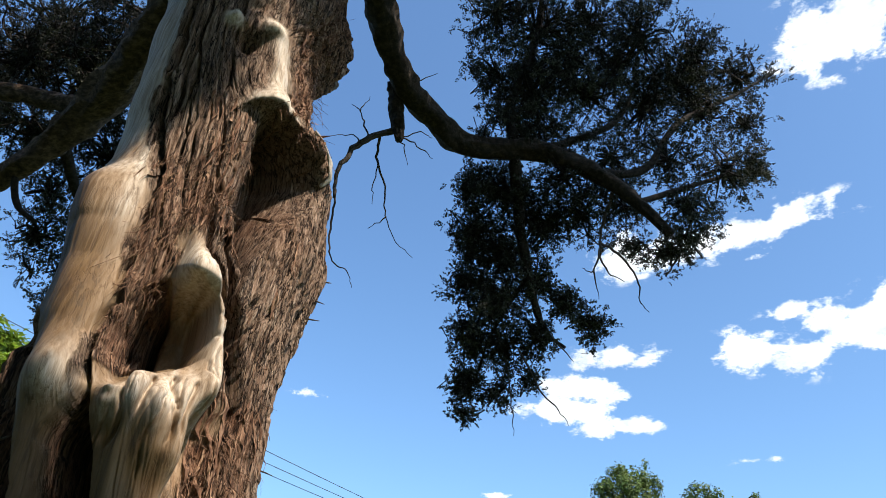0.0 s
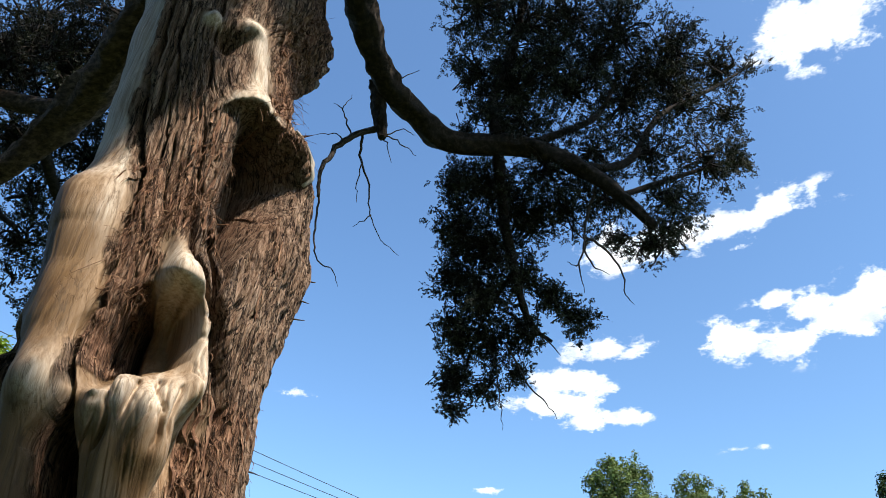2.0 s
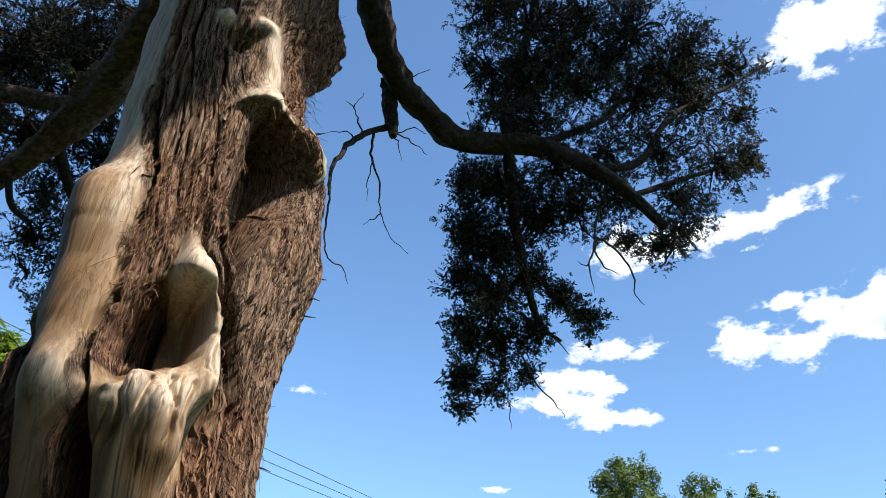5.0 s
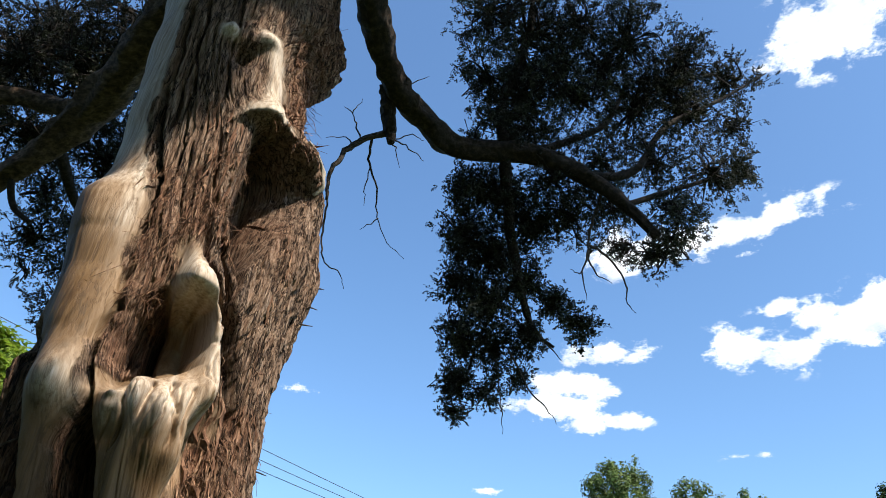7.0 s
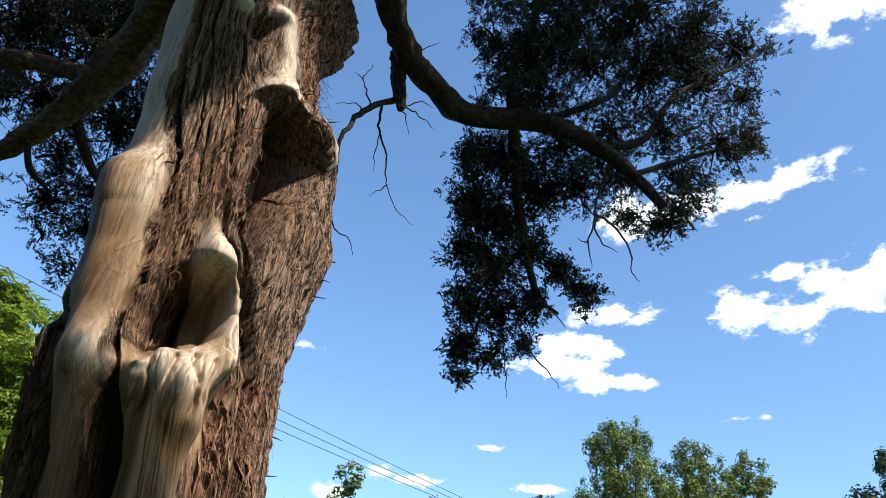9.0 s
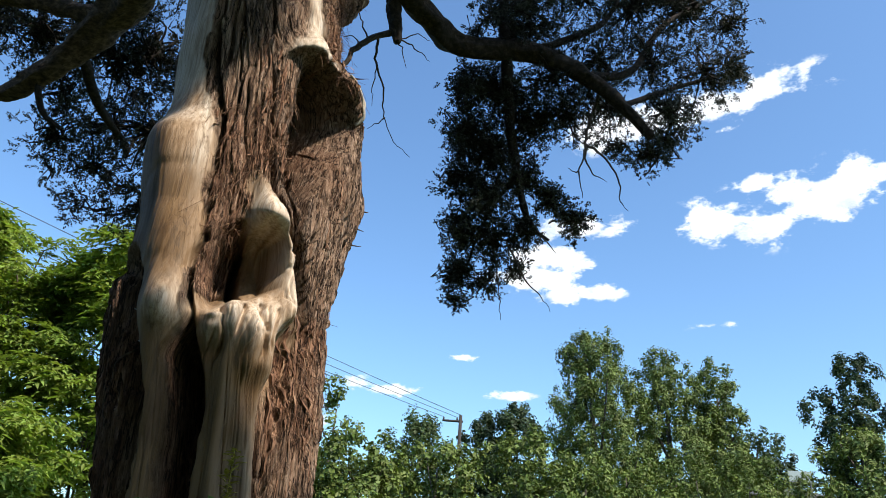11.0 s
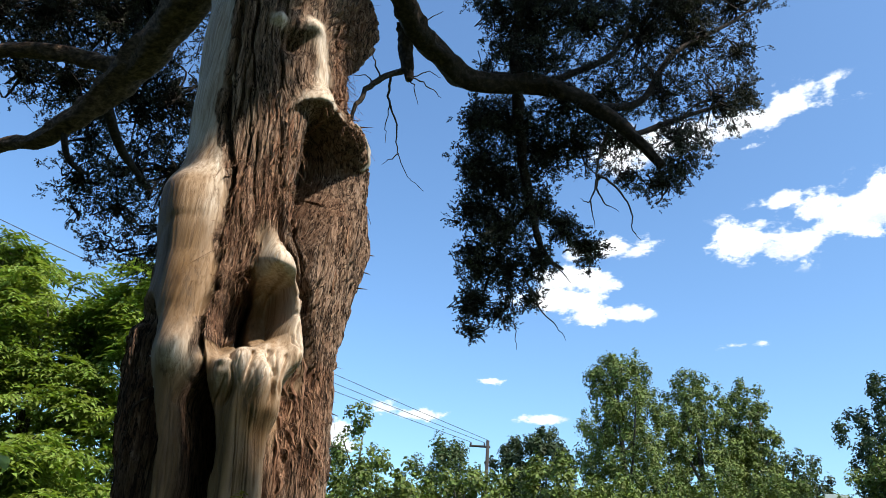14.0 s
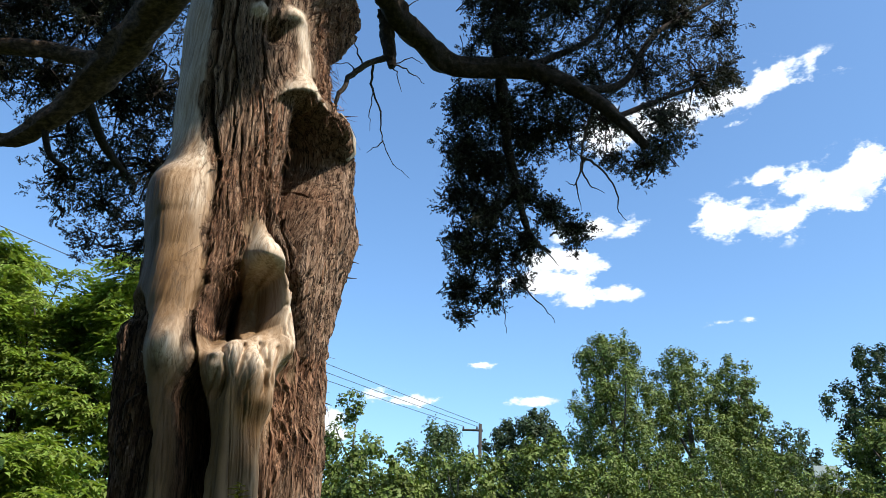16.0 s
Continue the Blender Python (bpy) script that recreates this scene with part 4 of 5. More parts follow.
# foliage: bunches of sprays gathered round side branches
def crown(name, lobes, n_bunch, n_spray, seed, size=0.075, label="", hang=0.0):
    """Foliage in small tufts along fine branchlets that fork through a group of lobes."""
    rng = np.random.default_rng(seed)
    lobes = np.array(lobes)
    weight = lobes[:, 3] ** 2
    pick = rng.choice(len(lobes), n_bunch, p=weight / weight.sum())
    d = rng.normal(size=(n_bunch, 3))
    d /= np.linalg.norm(d, axis=1)[:, None]
    far = 0.10 + 1.22 * rng.uniform(0.0, 1.0, n_bunch) ** 0.5
    tip = lobes[pick, :3] + d * (far * lobes[pick, 3])[:, None]
    grow = d + np.array([0.25, 0.0, 0.1 - hang]) + rng.normal(size=d.shape) * 0.5
    grow /= np.linalg.norm(grow, axis=1)[:, None]
    root = tip - grow * rng.uniform(0.08, 0.22, n_bunch)[:, None]
    mid = (root + tip) / 2 + rng.normal(size=tip.shape) * 0.02
    # each branchlet carries two or three tufts, with bare wood between them
    k = np.repeat(np.arange(n_bunch), n_spray)
    spot = np.array([0.35, 0.68, 1.0])[rng.integers(0, 3, len(k))] + rng.normal(size=len(k)) * 0.05
    u = spot[:, None]
    place = (1 - u) ** 2 * root[k] + 2 * u * (1 - u) * mid[k] + u ** 2 * tip[k]
    fork = rng.normal(size=(n_bunch, 3, 3)) * 0.035
    place = place + fork[k, np.clip(np.round((spot - 0.35) / 0.325), 0, 2).astype(int)]
    off = rng.normal(size=place.shape) * size * 0.16
    rot = rotations(rng, len(place), grow[k] * 0.8 + off / size * 2.5, 0.45)
    tem = [cedar_spray(rng) for _ in range(6)]
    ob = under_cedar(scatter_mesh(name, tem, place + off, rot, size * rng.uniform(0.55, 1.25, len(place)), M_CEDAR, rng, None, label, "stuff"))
    items = []
    for i in range(n_bunch):
        items.append((np.array([root[i], mid[i] * 0.5 + 0.25 * (root[i] + tip[i]), tip[i]]), [0.006, 0.002]))
        if i % 2 == 0:
            heart = lobes[pick[i], :3]
            items.append((spline([heart, (heart + root[i]) / 2 + rng.normal(size=3) * 0.06 * lobes[pick[i], 3] / 0.3, root[i]], 3), [0.013, 0.006]))
    under_cedar(tubes("twig_growth", items, M_BRANCH_SHADED, None, 3, "thin brown twigs that carry the foliage", "stuff"))
    return ob


RIGHT_CORE = [(0.11, 5.1, 7.85, 0.36), (0.51, 5.1, 7.52, 0.42), (1.05, 5.2, 7.84, 0.36), (0.12, 4.9, 6.73, 0.26), (0.45, 5.1, 6.66, 0.34), (0.59, 5.2, 8.96, 0.5), (1.61, 5.3, 8.95, 0.5), (0.5, 5.2, 7.1, 0.35), (0.15, 4.95, 6.25, 0.26), (0.55, 5.1, 6.25, 0.26), (0.85, 5.2, 7.2, 0.3), (0.30, 5.0, 5.98, 0.18)]
RIGHT_LACE = [(1.58, 5.3, 7.73, 0.4), (2.17, 5.4, 7.62, 0.32), (2.58, 5.4, 7.31, 0.24), (2.92, 5.4, 7.40, 0.10), (1.0, 5.2, 6.79, 0.36), (1.59, 5.4, 6.87, 0.36), (2.13, 5.4, 6.82, 0.30), (2.55, 5.4, 6.7, 0.2), (2.55, 5.4, 6.14, 0.18),
              (2.2, 5.3, 6.03, 0.30), (1.68, 5.2, 6.05, 0.28), (1.17, 5.2, 6.02, 0.26), (1.81, 5.2, 5.49, 0.25), (1.57, 5.1, 4.97, 0.17), (1.75, 5.2, 5.2, 0.16), (0.91, 5.3, 5.45, 0.24), (0.76, 5.2, 5.80, 0.26), (1.25, 5.2, 5.5, 0.22), (1.35, 5.2, 5.1, 0.14), (1.95, 5.4, 7.2, 0.3), (1.3, 5.3, 7.3, 0.35)]
RIGHT_LOW = [(0.02, 5.2, 5.63, 0.20), (0.32, 5.3, 5.6, 0.24), (0.58, 5.4, 5.38, 0.18), (-0.04, 5.4, 5.22, 0.18), (0.24, 5.5, 5.13, 0.24), (-0.06, 5.6, 4.88, 0.15), (0.21, 5.6, 4.67, 0.24), (0.58, 5.6, 4.92, 0.18), (0.83, 5.7, 4.77, 0.14),
             (1.04, 5.7, 4.56, 0.12), (0.01, 5.7, 4.39, 0.18), (0.31, 5.8, 4.36, 0.18), (0.58, 5.7, 4.43, 0.12), (0.0, 5.8, 4.03, 0.14), (0.24, 5.8, 3.96, 0.12), (0.50, 5.8, 4.08, 0.08), (-0.03, 5.8, 3.77, 0.06)]
LEFT_CROWN = [(-3.86, 3.9, 5.57, 0.4), (-3.41, 3.9, 5.61, 0.4), (-2.98, 4.0, 5.62, 0.4), (-2.71, 4.0, 5.82, 0.4), (-3.55, 4.0, 5.04, 0.26), (-3.15, 4.0, 4.97, 0.30), (-2.68, 4.2, 4.94, 0.34), (-2.43, 4.2, 5.02, 0.32),
              (-2.95, 4.1, 4.55, 0.16), (-2.97, 4.2, 4.25, 0.20), (-2.65, 4.3, 4.42, 0.26), (-2.35, 4.3, 4.40, 0.26), (-2.74, 4.4, 4.10, 0.18), (-2.45, 4.4, 3.98, 0.16), (-3.0, 4.3, 4.03, 0.10), (-3.5, 4.2, 6.2, 0.5), (-2.7, 4.2, 6.4, 0.5), (-2.55, 4.3, 3.74, 0.15), (-2.78, 4.35, 3.80, 0.13), (-2.3, 4.3, 3.76, 0.15)]
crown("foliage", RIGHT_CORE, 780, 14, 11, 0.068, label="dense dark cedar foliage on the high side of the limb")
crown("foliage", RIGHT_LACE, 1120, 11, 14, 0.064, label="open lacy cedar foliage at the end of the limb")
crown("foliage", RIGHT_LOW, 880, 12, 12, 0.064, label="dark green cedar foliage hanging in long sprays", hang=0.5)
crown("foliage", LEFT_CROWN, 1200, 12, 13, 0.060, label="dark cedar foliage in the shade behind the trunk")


# ---- trees and shrubs of the distance ----
def facing(rng, normal, spread):
    """Rotations whose z axis points along given normals, with random scatter and spin."""
    n = normal + rng.normal(size=normal.shape) * spread
    n /= np.linalg.norm(n, axis=1)[:, None] + 1e-9
    x = np.cross(n, rng.normal(size=n.shape))
    x /= np.linalg.norm(x, axis=1)[:, None] + 1e-9
    return np.stack([x, np.cross(n, x), n], axis=2)


def tree(name, base, profile, leaves, leaf, mat, seed, label, group="", tufts=150, tuft=0.5, trunk_r=0.2, upright=1.3, open_top=0.0):
    """A broadleaf tree: trunk, limbs that rise and fork, and leaves in many small tufts under an uneven outline.
    profile: heights and crown radii from the lowest leaves to the top."""
    rng = np.random.default_rng(seed)
    x, y = base
    ob = empty_thing(name, (x, y, 0), label, "tree" if "tree" in name else "shrub", group)
    hs, rs = np.array([p[0] for p in profile]), np.array([p[1] for p in profile])
    top = hs[-1]
    zz = np.linspace(hs[0], top, 200)
    wt = np.interp(zz, hs, rs) + 0.15 * rs.max()
    cz = rng.choice(zz, tufts, p=wt / wt.sum())
    ang = rng.uniform(0, 2 * np.pi, tufts)
    # the outline swells and shrinks with height and direction, as separate boughs do
    swell = 0.95 + 0.34 * value_noise(ang * 1.3 + seed, cz * (2.2 / max(rs.max(), 0.5)) + seed * 0.7, seed) + 0.22 * value_noise(ang * 3.5, cz * (6.0 / max(rs.max(), 0.5)), seed + 7)
    r = np.interp(cz, hs, rs) * swell * rng.uniform(0.05, 1.0, tufts) ** 0.5
    c = np.stack([np.cos(ang) * r, np.sin(ang) * r, cz], 1)
    cr = tuft * rng.uniform(0.55, 1.25, tufts) * (1 - open_top * smoothstep(0.6 * top, top, cz))
    pick = rng.choice(tufts, leaves, p=cr ** 2 / (cr ** 2).sum())
    e = rng.normal(size=(leaves, 3))
    e /= np.linalg.norm(e, axis=1)[:, None]
    p = c[pick] + e * (rng.uniform(0, 1, leaves) ** 0.5 * cr[pick])[:, None] * np.array([1.0, 1.0, upright])
    out = np.stack([np.cos(ang), np.sin(ang), np.full(tufts, 0.5)], 1)[pick]
    rot = facing(rng, e * 0.9 + out * 0.3 + np.array([0, 0, 0.35]), 0.38)
    tem = [small_leaf(rng, 0.6) for _ in range(4)]
    scatter_mesh("crown", tem, p, rot, leaf * rng.uniform(0.6, 1.3, leaves), mat, rng, ob, "", "stuff")
    tr = spline([(0, 0, -0.1), (rng.normal() * 0.1, rng.normal() * 0.1, top * 0.4), (rng.normal() * 0.15, rng.normal() * 0.15, top * 0.85)], 5)
    tube("trunk", tr, [trunk_r * 1.3, trunk_r, trunk_r * 0.25], M_TREEBARK, ob, 8, 0.1, seed)
    order = np.argsort(-r)
    for i in order[:: max(1, tufts // 9)][:9]:
        tip = c[i]
        z0 = max(0.25 * top, tip[2] - 1.6 * max(r[i], 0.3))
        root = np.array([np.interp(z0, tr[:, 2], tr[:, 0]), np.interp(z0, tr[:, 2], tr[:, 1]), z0])
        tube("branch", spline([root, root * 0.45 + tip * 0.55 + np.array([0, 0, -0.12 * r[i]]), tip], 4), [trunk_r * 0.42, trunk_r * 0.12], M_TREEBARK, ob, 6)
    return ob


tree("poplar_tree", (11.9, 54.4), [(2, 3.6), (7, 3.9), (12, 4.0), (15.0, 3.7), (17.4, 2.7), (19.2, 1.1)], 54000, 0.22, M_LEAF_FAR, 21, "tall narrow green broadleaf tree with loose crown", tufts=640, tuft=0.46, trunk_r=0.3, upright=1.5)
tree("maple_tree", (18.3, 57.4), [(2, 4.6), (8, 4.6), (13, 3.9), (16.0, 3.1), (17.6, 2.5), (18.6, 1.3)], 50000, 0.23, M_LEAF_FAR, 22, "broad green tree with open gaps in its crown", tufts=600, tuft=0.48, trunk_r=0.35, upright=1.3)
tree("maple_tree", (22.5, 57.9), [(2, 3.6), (9, 3.4), (13.0, 2.5), (15.5, 1.9), (17.4, 1.6), (18.4, 0.7)], 30000, 0.23, M_LEAF_FAR, 33, "slim green tree with light showing between its boughs", tufts=340, tuft=0.46, trunk_r=0.28, upright=1.2)
tree("oak_tree", (23.8, 41), [(2, 2.6), (7, 3.0), (11, 2.9), (13, 1.9), (14.2, 0.6)], 20000, 0.21, M_LEAF_DARK, 23, "dark green tree standing near a house", tufts=260, tuft=0.42, trunk_r=0.28)
tree("leafy_tree", (22.3, 38.3), [(1, 2.2), (5, 2.5), (7.5, 2.2), (9.6, 0.9)], 16000, 0.2, M_LEAF_FAR, 34, "light green leafy tree in front of a dark one", tufts=200, tuft=0.4, trunk_r=0.2)
tree("tall_tree", (30.0, 38), [(4, 2.5), (12, 3.4), (18, 3.0), (24, 2.0), (27, 0.5)], 16000, 0.25, M_LEAF_DARK, 31, "tall dark tree standing at the edge of the view", tufts=170, tuft=0.6, trunk_r=0.35)
tree("distant_tree", (34.6, 75), [(2, 3.5), (10, 3.6), (14, 2.4), (16.4, 0.6)], 9000, 0.34, M_LEAF_DARK, 24, "hazy dark green tree far off", tufts=90, tuft=0.8)
tree("distant_tree", (28.5, 74), [(2, 3.6), (12, 3.6), (16, 2.2), (18, 0.6)], 9000, 0.34, M_LEAF_FAR, 25, "light green tree far off", tufts=90, tuft=0.8)
tree("distant_tree", (31.2, 72), [(2, 3.4), (9, 3.4), (13.5, 2.4), (16.0, 0.7)], 9000, 0.32, M_LEAF_MID, 35, "grey-green tree far off among others", tufts=110, tuft=0.7)
tree("pine_tree", (8.1, 70), [(2, 3.0), (9, 3.4), (13, 2.9), (15.2, 2.0), (16.5, 0.7)], 18000, 0.32, M_LEAF_DARK, 26, "dark tree with a dense ragged crown behind the pole", tufts=190, tuft=0.6)
tree("pine_tree", (4.9, 70.5), [(2, 2.2), (8, 2.3), (12, 2.0), (14, 1.5), (15.4, 0.5)], 13000, 0.32, M_LEAF_DARK, 27, "dark tree with a narrow ragged crown behind the pole", tufts=140, tuft=0.55)
tree("young_tree", (-0.9, 49.4), [(1, 2.4), (6, 2.5), (9, 2.1), (10.2, 1.4), (11.0, 0.5)], 12000, 0.22, M_LEAF_MID, 28, "deep green young tree far behind shrubs", tufts=110, tuft=0.5, upright=1.7)
tree("slender_tree", (-4.0, 29.4), [(1, 1.9), (4.5, 2.0), (6.2, 1.5), (7.4, 0.8), (8.6, 0.3)], 11000, 0.16, M_LEAF_FAR, 29, "slender green tree with a thin airy top", tufts=120, tuft=0.38, trunk_r=0.09, open_top=0.4)
for i, (x, y, h, r) in enumerate([(-5.2, 25, 5.7, 2.4), (-2.3, 24, 5.5, 2.2), (0.2, 27, 5.8, 2.2), (3.4, 28, 6.5, 2.1), (5.8, 29, 5.9, 2.2), (8.6, 33, 6.8, 2.6), (12.0, 34, 7.0, 2.8), (14.8, 35, 7.4, 2.3), (18.3, 36, 6.6, 2.2), (20.6, 36, 5.6, 2.0), (26.5, 32, 7.4, 3.0)]):
    tree("shrub", (x, y), [(0.1, r), (h * 0.55, r * 1.1), (h * 0.85, r * 0.85), (h * 1.02, r * 0.4)], 14000, 0.16, M_LEAF_SHRUB, 40 + i, "dense green shrub in full leaf", "shrub row", tufts=240, tuft=0.36, trunk_r=0.08, upright=0.9)


# ---- leafy bank behind the trunk ----
def leafy_bush(base, height, rad, leaves, seed, label):
    """Arching boughs that spread sideways in layers, hung with drooping pinnate leaves."""
    rng = np.random.default_rng(seed)
    ob = empty_thing("bush", (*base, 0), label, "bush", "leafy bank")
    n = 30 + int(height * rad * 7)
    tip_z = height * rng.uniform(0.06, 1.0, n) ** 0.8
    ang = rng.uniform(0, 2 * np.pi, n)
    reach = rad * (0.55 + 0.5 * rng.uniform(0, 1, n)) * np.sqrt(np.clip(1.12 - (tip_z / height) ** 2.2, 0.12, 1))
    tip = np.stack([np.cos(ang) * reach, np.sin(ang) * reach * 0.85, tip_z], 1)
    root = tip * np.array([0.15, 0.15, 1.0]) - np.array([0, 0, 1]) * (0.25 + 0.3 * reach)[:, None]
    crest = (root + tip) / 2 + np.array([0, 0, 1]) * (0.30 * reach)[:, None]
    pick = rng.integers(0, n, leaves)
    u = rng.uniform(0.18, 1.0, leaves)[:, None]
    spine = (1 - u) ** 2 * root[pick] + 2 * u * (1 - u) * crest[pick] + u ** 2 * tip[pick]
    way = tip[pick] - root[pick]
    way[:, 2] *= 0.2
    way /= np.linalg.norm(way, axis=1)[:, None]
    side = np.stack([-way[:, 1], way[:, 0], np.zeros(leaves)], 1)
    lat = rng.uniform(-1, 1, leaves)[:, None]
    p = spine + side * lat * 0.36 * (1.25 - u) + rng.normal(size=spine.shape) * np.array([0.05, 0.05, 0.035]) - np.array([0, 0, 0.10]) * lat ** 2
    d = way * 0.7 + side * lat * 0.9 + np.array([0, 0, -0.25]) + rng.normal(size=p.shape) * 0.22
    d /= np.linalg.norm(d, axis=1)[:, None]
    y = np.cross(np.array([0, 0, 1.0]) + rng.normal(size=p.shape) * 0.25, d)
    y /= np.linalg.norm(y, axis=1)[:, None]
    rot = np.stack([d, y, np.cross(d, y)], axis=2)
    tem = [compound_leaf(rng, 3) for _ in range(4)]
    scatter_mesh("leaves", tem, p, rot, 0.31 * rng.uniform(0.7, 1.25, leaves), M_LEAF, rng, ob, "", "stuff")
    for k in range(0, n, max(1, n // 10)):
        foot = np.array([rng.normal() * 0.12, rng.normal() * 0.12, -0.05])
        tube("stem", spline([foot, foot * 0.5 + root[k] * 0.5, root[k], crest[k] * 0.5 + (root[k] + tip[k]) * 0.25, tip[k]], 3), [0.03, 0.012, 0.004], M_TWIG, ob, 6)
    return ob


leafy_bush((-8.2, 11.2), 7.0, 1.9, 5600, 61, "tall leafy bush with arching pinnate leaves")
leafy_bush((-6.7, 10.8), 6.3, 1.8, 5400, 62, "tall leafy bush with arching pinnate leaves")
leafy_bush((-5.0, 10.6), 6.3, 1.6, 4800, 63, "leafy green bush beside the cedar trunk")
leafy_bush((-5.4, 8.3), 3.2, 1.8, 4200, 64, "low leafy green bush in sunlight")
leafy_bush((-10.5, 11.5), 7.3, 1.8, 2300, 65, "tall leafy bush with arching pinnate leaves")

# ---- utility pole and lines ----
pole = empty_thing("utility_pole", (1.62, 45, 0), "weathered wooden utility pole with one crossarm", "utility pole")
tube("pole", [(0, 0, -0.1), (0.03, 0, 5), (0.10, 0, 10.45)], [0.13, 0.115, 0.10], M_POLE, pole, 12)
v, f = tube_data([(-1.0, 0, 10.1), (0.25, 0, 10.08)], [0.07, 0.07], 4)
mesh_object("crossarm", v, f, M_POLE, pole)
for x in (-0.92, -0.1):
    tube("insulator", [(x, 0, 10.15), (x, 0, 10.22), (x, 0, 10.32)], [0.04, 0.06, 0.035], M_WIRE, pole, 8)
for k, (p0, z0, far) in enumerate([((0.70, 45), 10.32, (-21.7, 20, 13.0)), ((1.52, 45), 10.32, (-21.0, 20.5, 13.5)), ((1.72, 45), 10.48, (-20.4, 21, 14.2))]):
    a, b = np.array([*p0, z0]), np.array(far)
    line = [a + (b - a) * t - np.array([0, 0, 0.9 * t * (1 - t)]) for t in np.linspace(0, 1, 12)]
    ob = tube("power_line", line, [0.016], M_WIRE, None, 5)
    tagged(ob, "thin dark overhead power line on the pole", "cable", "power lines")


# ---- unseen foliage added over the viewer for shade, and the cedar's bare twigs ----
def sun_gap(a, z, m_up, m_low, m_side):
    """True where added foliage is left out so that sun reaches the trunk's face."""
    upper = np.interp(a, [-0.45, -0.34, -0.26, -0.17, -0.12, -0.10, -0.08, 0.25, 0.27, 0.45, 0.8], [3.06, 3.12, 3.18, 3.16, 3.34, 3.44, 4.10, 4.30, 4.10, 4.0, 4.0])
    lower = np.interp(a, [-0.6, -0.2, -0.12, -0.06, -0.02, 0.6], [2.12, 2.06, 1.9, 1.6, 1.0, 1.0])
    return (z < upper + m_up) & (z > lower - m_low) & (a > -0.45 - m_side) & (a < 0.75 + m_side)


def overhead():
    """Unseen crown added above the path to shade the trunk: limbs that lean out from it, and many bunches, with a gap
    towards the sun.
    """
    rng = np.random.default_rng(33)
    c = np.stack([rng.uniform(-4.2, 3.8, 22000), rng.uniform(-3.8, 3.4, 22000), rng.uniform(5.2, 8.4, 22000)], 1)
    near = np.stack([rng.uniform(-1.4, 2.4, 26000), rng.uniform(-2.2, 1.9, 26000), rng.uniform(5.0, 6.6, 26000)], 1)
    c = np.concatenate([c, near])
    rise = np.degrees(np.arctan2(c[:, 2] - 1.5, np.hypot(c[:, 0], np.maximum(c[:, 1], 0.01))))
    c = c[(rise > 58) | (c[:, 1] < -0.8)]
    sd = np.array(SUN_DIR)
    hit = c - sd * (((c - TRUNK_AT) @ TN - 0.08) / (sd @ TN))[:, None]
    a, z = (hit - TRUNK_AT) @ TS, hit[:, 2]
    shading = (np.abs(a) < 0.75) & (z > 1.2) & (z < 4.8)
    wide, tight = c[~sun_gap(a, z, 0.5, 0.5, 0.4) & (np.arange(len(c)) < 14000)][:2600], c[shading & ~sun_gap(a, z, 0.10, 0.20, 0.1)][:760]
    low = c[(a > -0.55) & (a < -0.12) & (z > 1.3) & ~sun_gap(a, z, 0.1, 0.18, 0.1) & (z < 2.3)][:320]
    tight = np.concatenate([tight, low])
    for c, n_spray, spread, size in ((wide, 12, 0.11, 0.17), (tight, 22, 0.035, 0.075)):
        place = np.repeat(c, n_spray, 0)
        off = np.clip(rng.normal(size=place.shape) * spread, -1.5 * spread, 1.5 * spread)
        rot = rotations(rng, len(place), off / spread * 0.6, 0.6)
        tem = [cedar_spray(rng, 1.0, 6) for _ in range(5)]
        under_cedar(scatter_mesh("foliage", tem, place + off, rot, size * rng.uniform(0.7, 1.2, len(place)), M_CEDAR, rng, None, "unseen cedar foliage added overhead to shade the trunk", "stuff"))
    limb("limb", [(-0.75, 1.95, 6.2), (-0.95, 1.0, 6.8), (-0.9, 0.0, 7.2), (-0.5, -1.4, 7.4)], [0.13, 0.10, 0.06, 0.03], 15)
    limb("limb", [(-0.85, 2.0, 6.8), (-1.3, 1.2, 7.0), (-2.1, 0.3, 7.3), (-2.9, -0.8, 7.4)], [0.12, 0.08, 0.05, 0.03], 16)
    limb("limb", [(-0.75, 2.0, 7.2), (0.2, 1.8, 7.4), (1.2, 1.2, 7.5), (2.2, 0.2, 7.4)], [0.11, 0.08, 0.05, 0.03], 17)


overhead()
# more foliage added out of view, between the sun and the great limb
crown("foliage", [(0.2, 4.0, 8.1, 0.6), (1.0, 4.0, 8.3, 0.6), (1.8, 4.1, 8.6, 0.65), (2.6, 4.2, 8.9, 0.65), (1.4, 3.4, 8.8, 0.6), (-0.6, 3.4, 8.2, 0.6)], 420, 12, 36, 0.13, "unseen cedar foliage added above the great limb for shade")
crown("foliage", [(1.9, 3.2, 9.3, 0.5), (2.36, 3.2, 9.2, 0.5), (2.9, 3.2, 9.0, 0.5), (3.4, 3.1, 8.6, 0.5), (3.9, 3.0, 8.7, 0.5)], 420, 12, 37, 0.13, "unseen cedar foliage added high over the viewer for shade")


def dead_twig(name, pts, r0, r1=0.002, seed=0, label=""):
    rng = np.random.default_rng(seed)
    line = spline(pts, 5)
    line[1:-1] += rng.normal(size=line[1:-1].shape) * 0.006
    return under_cedar(tube(name, line, [r0, r1], M_TWIG, None, 6, 0.12, seed, label))


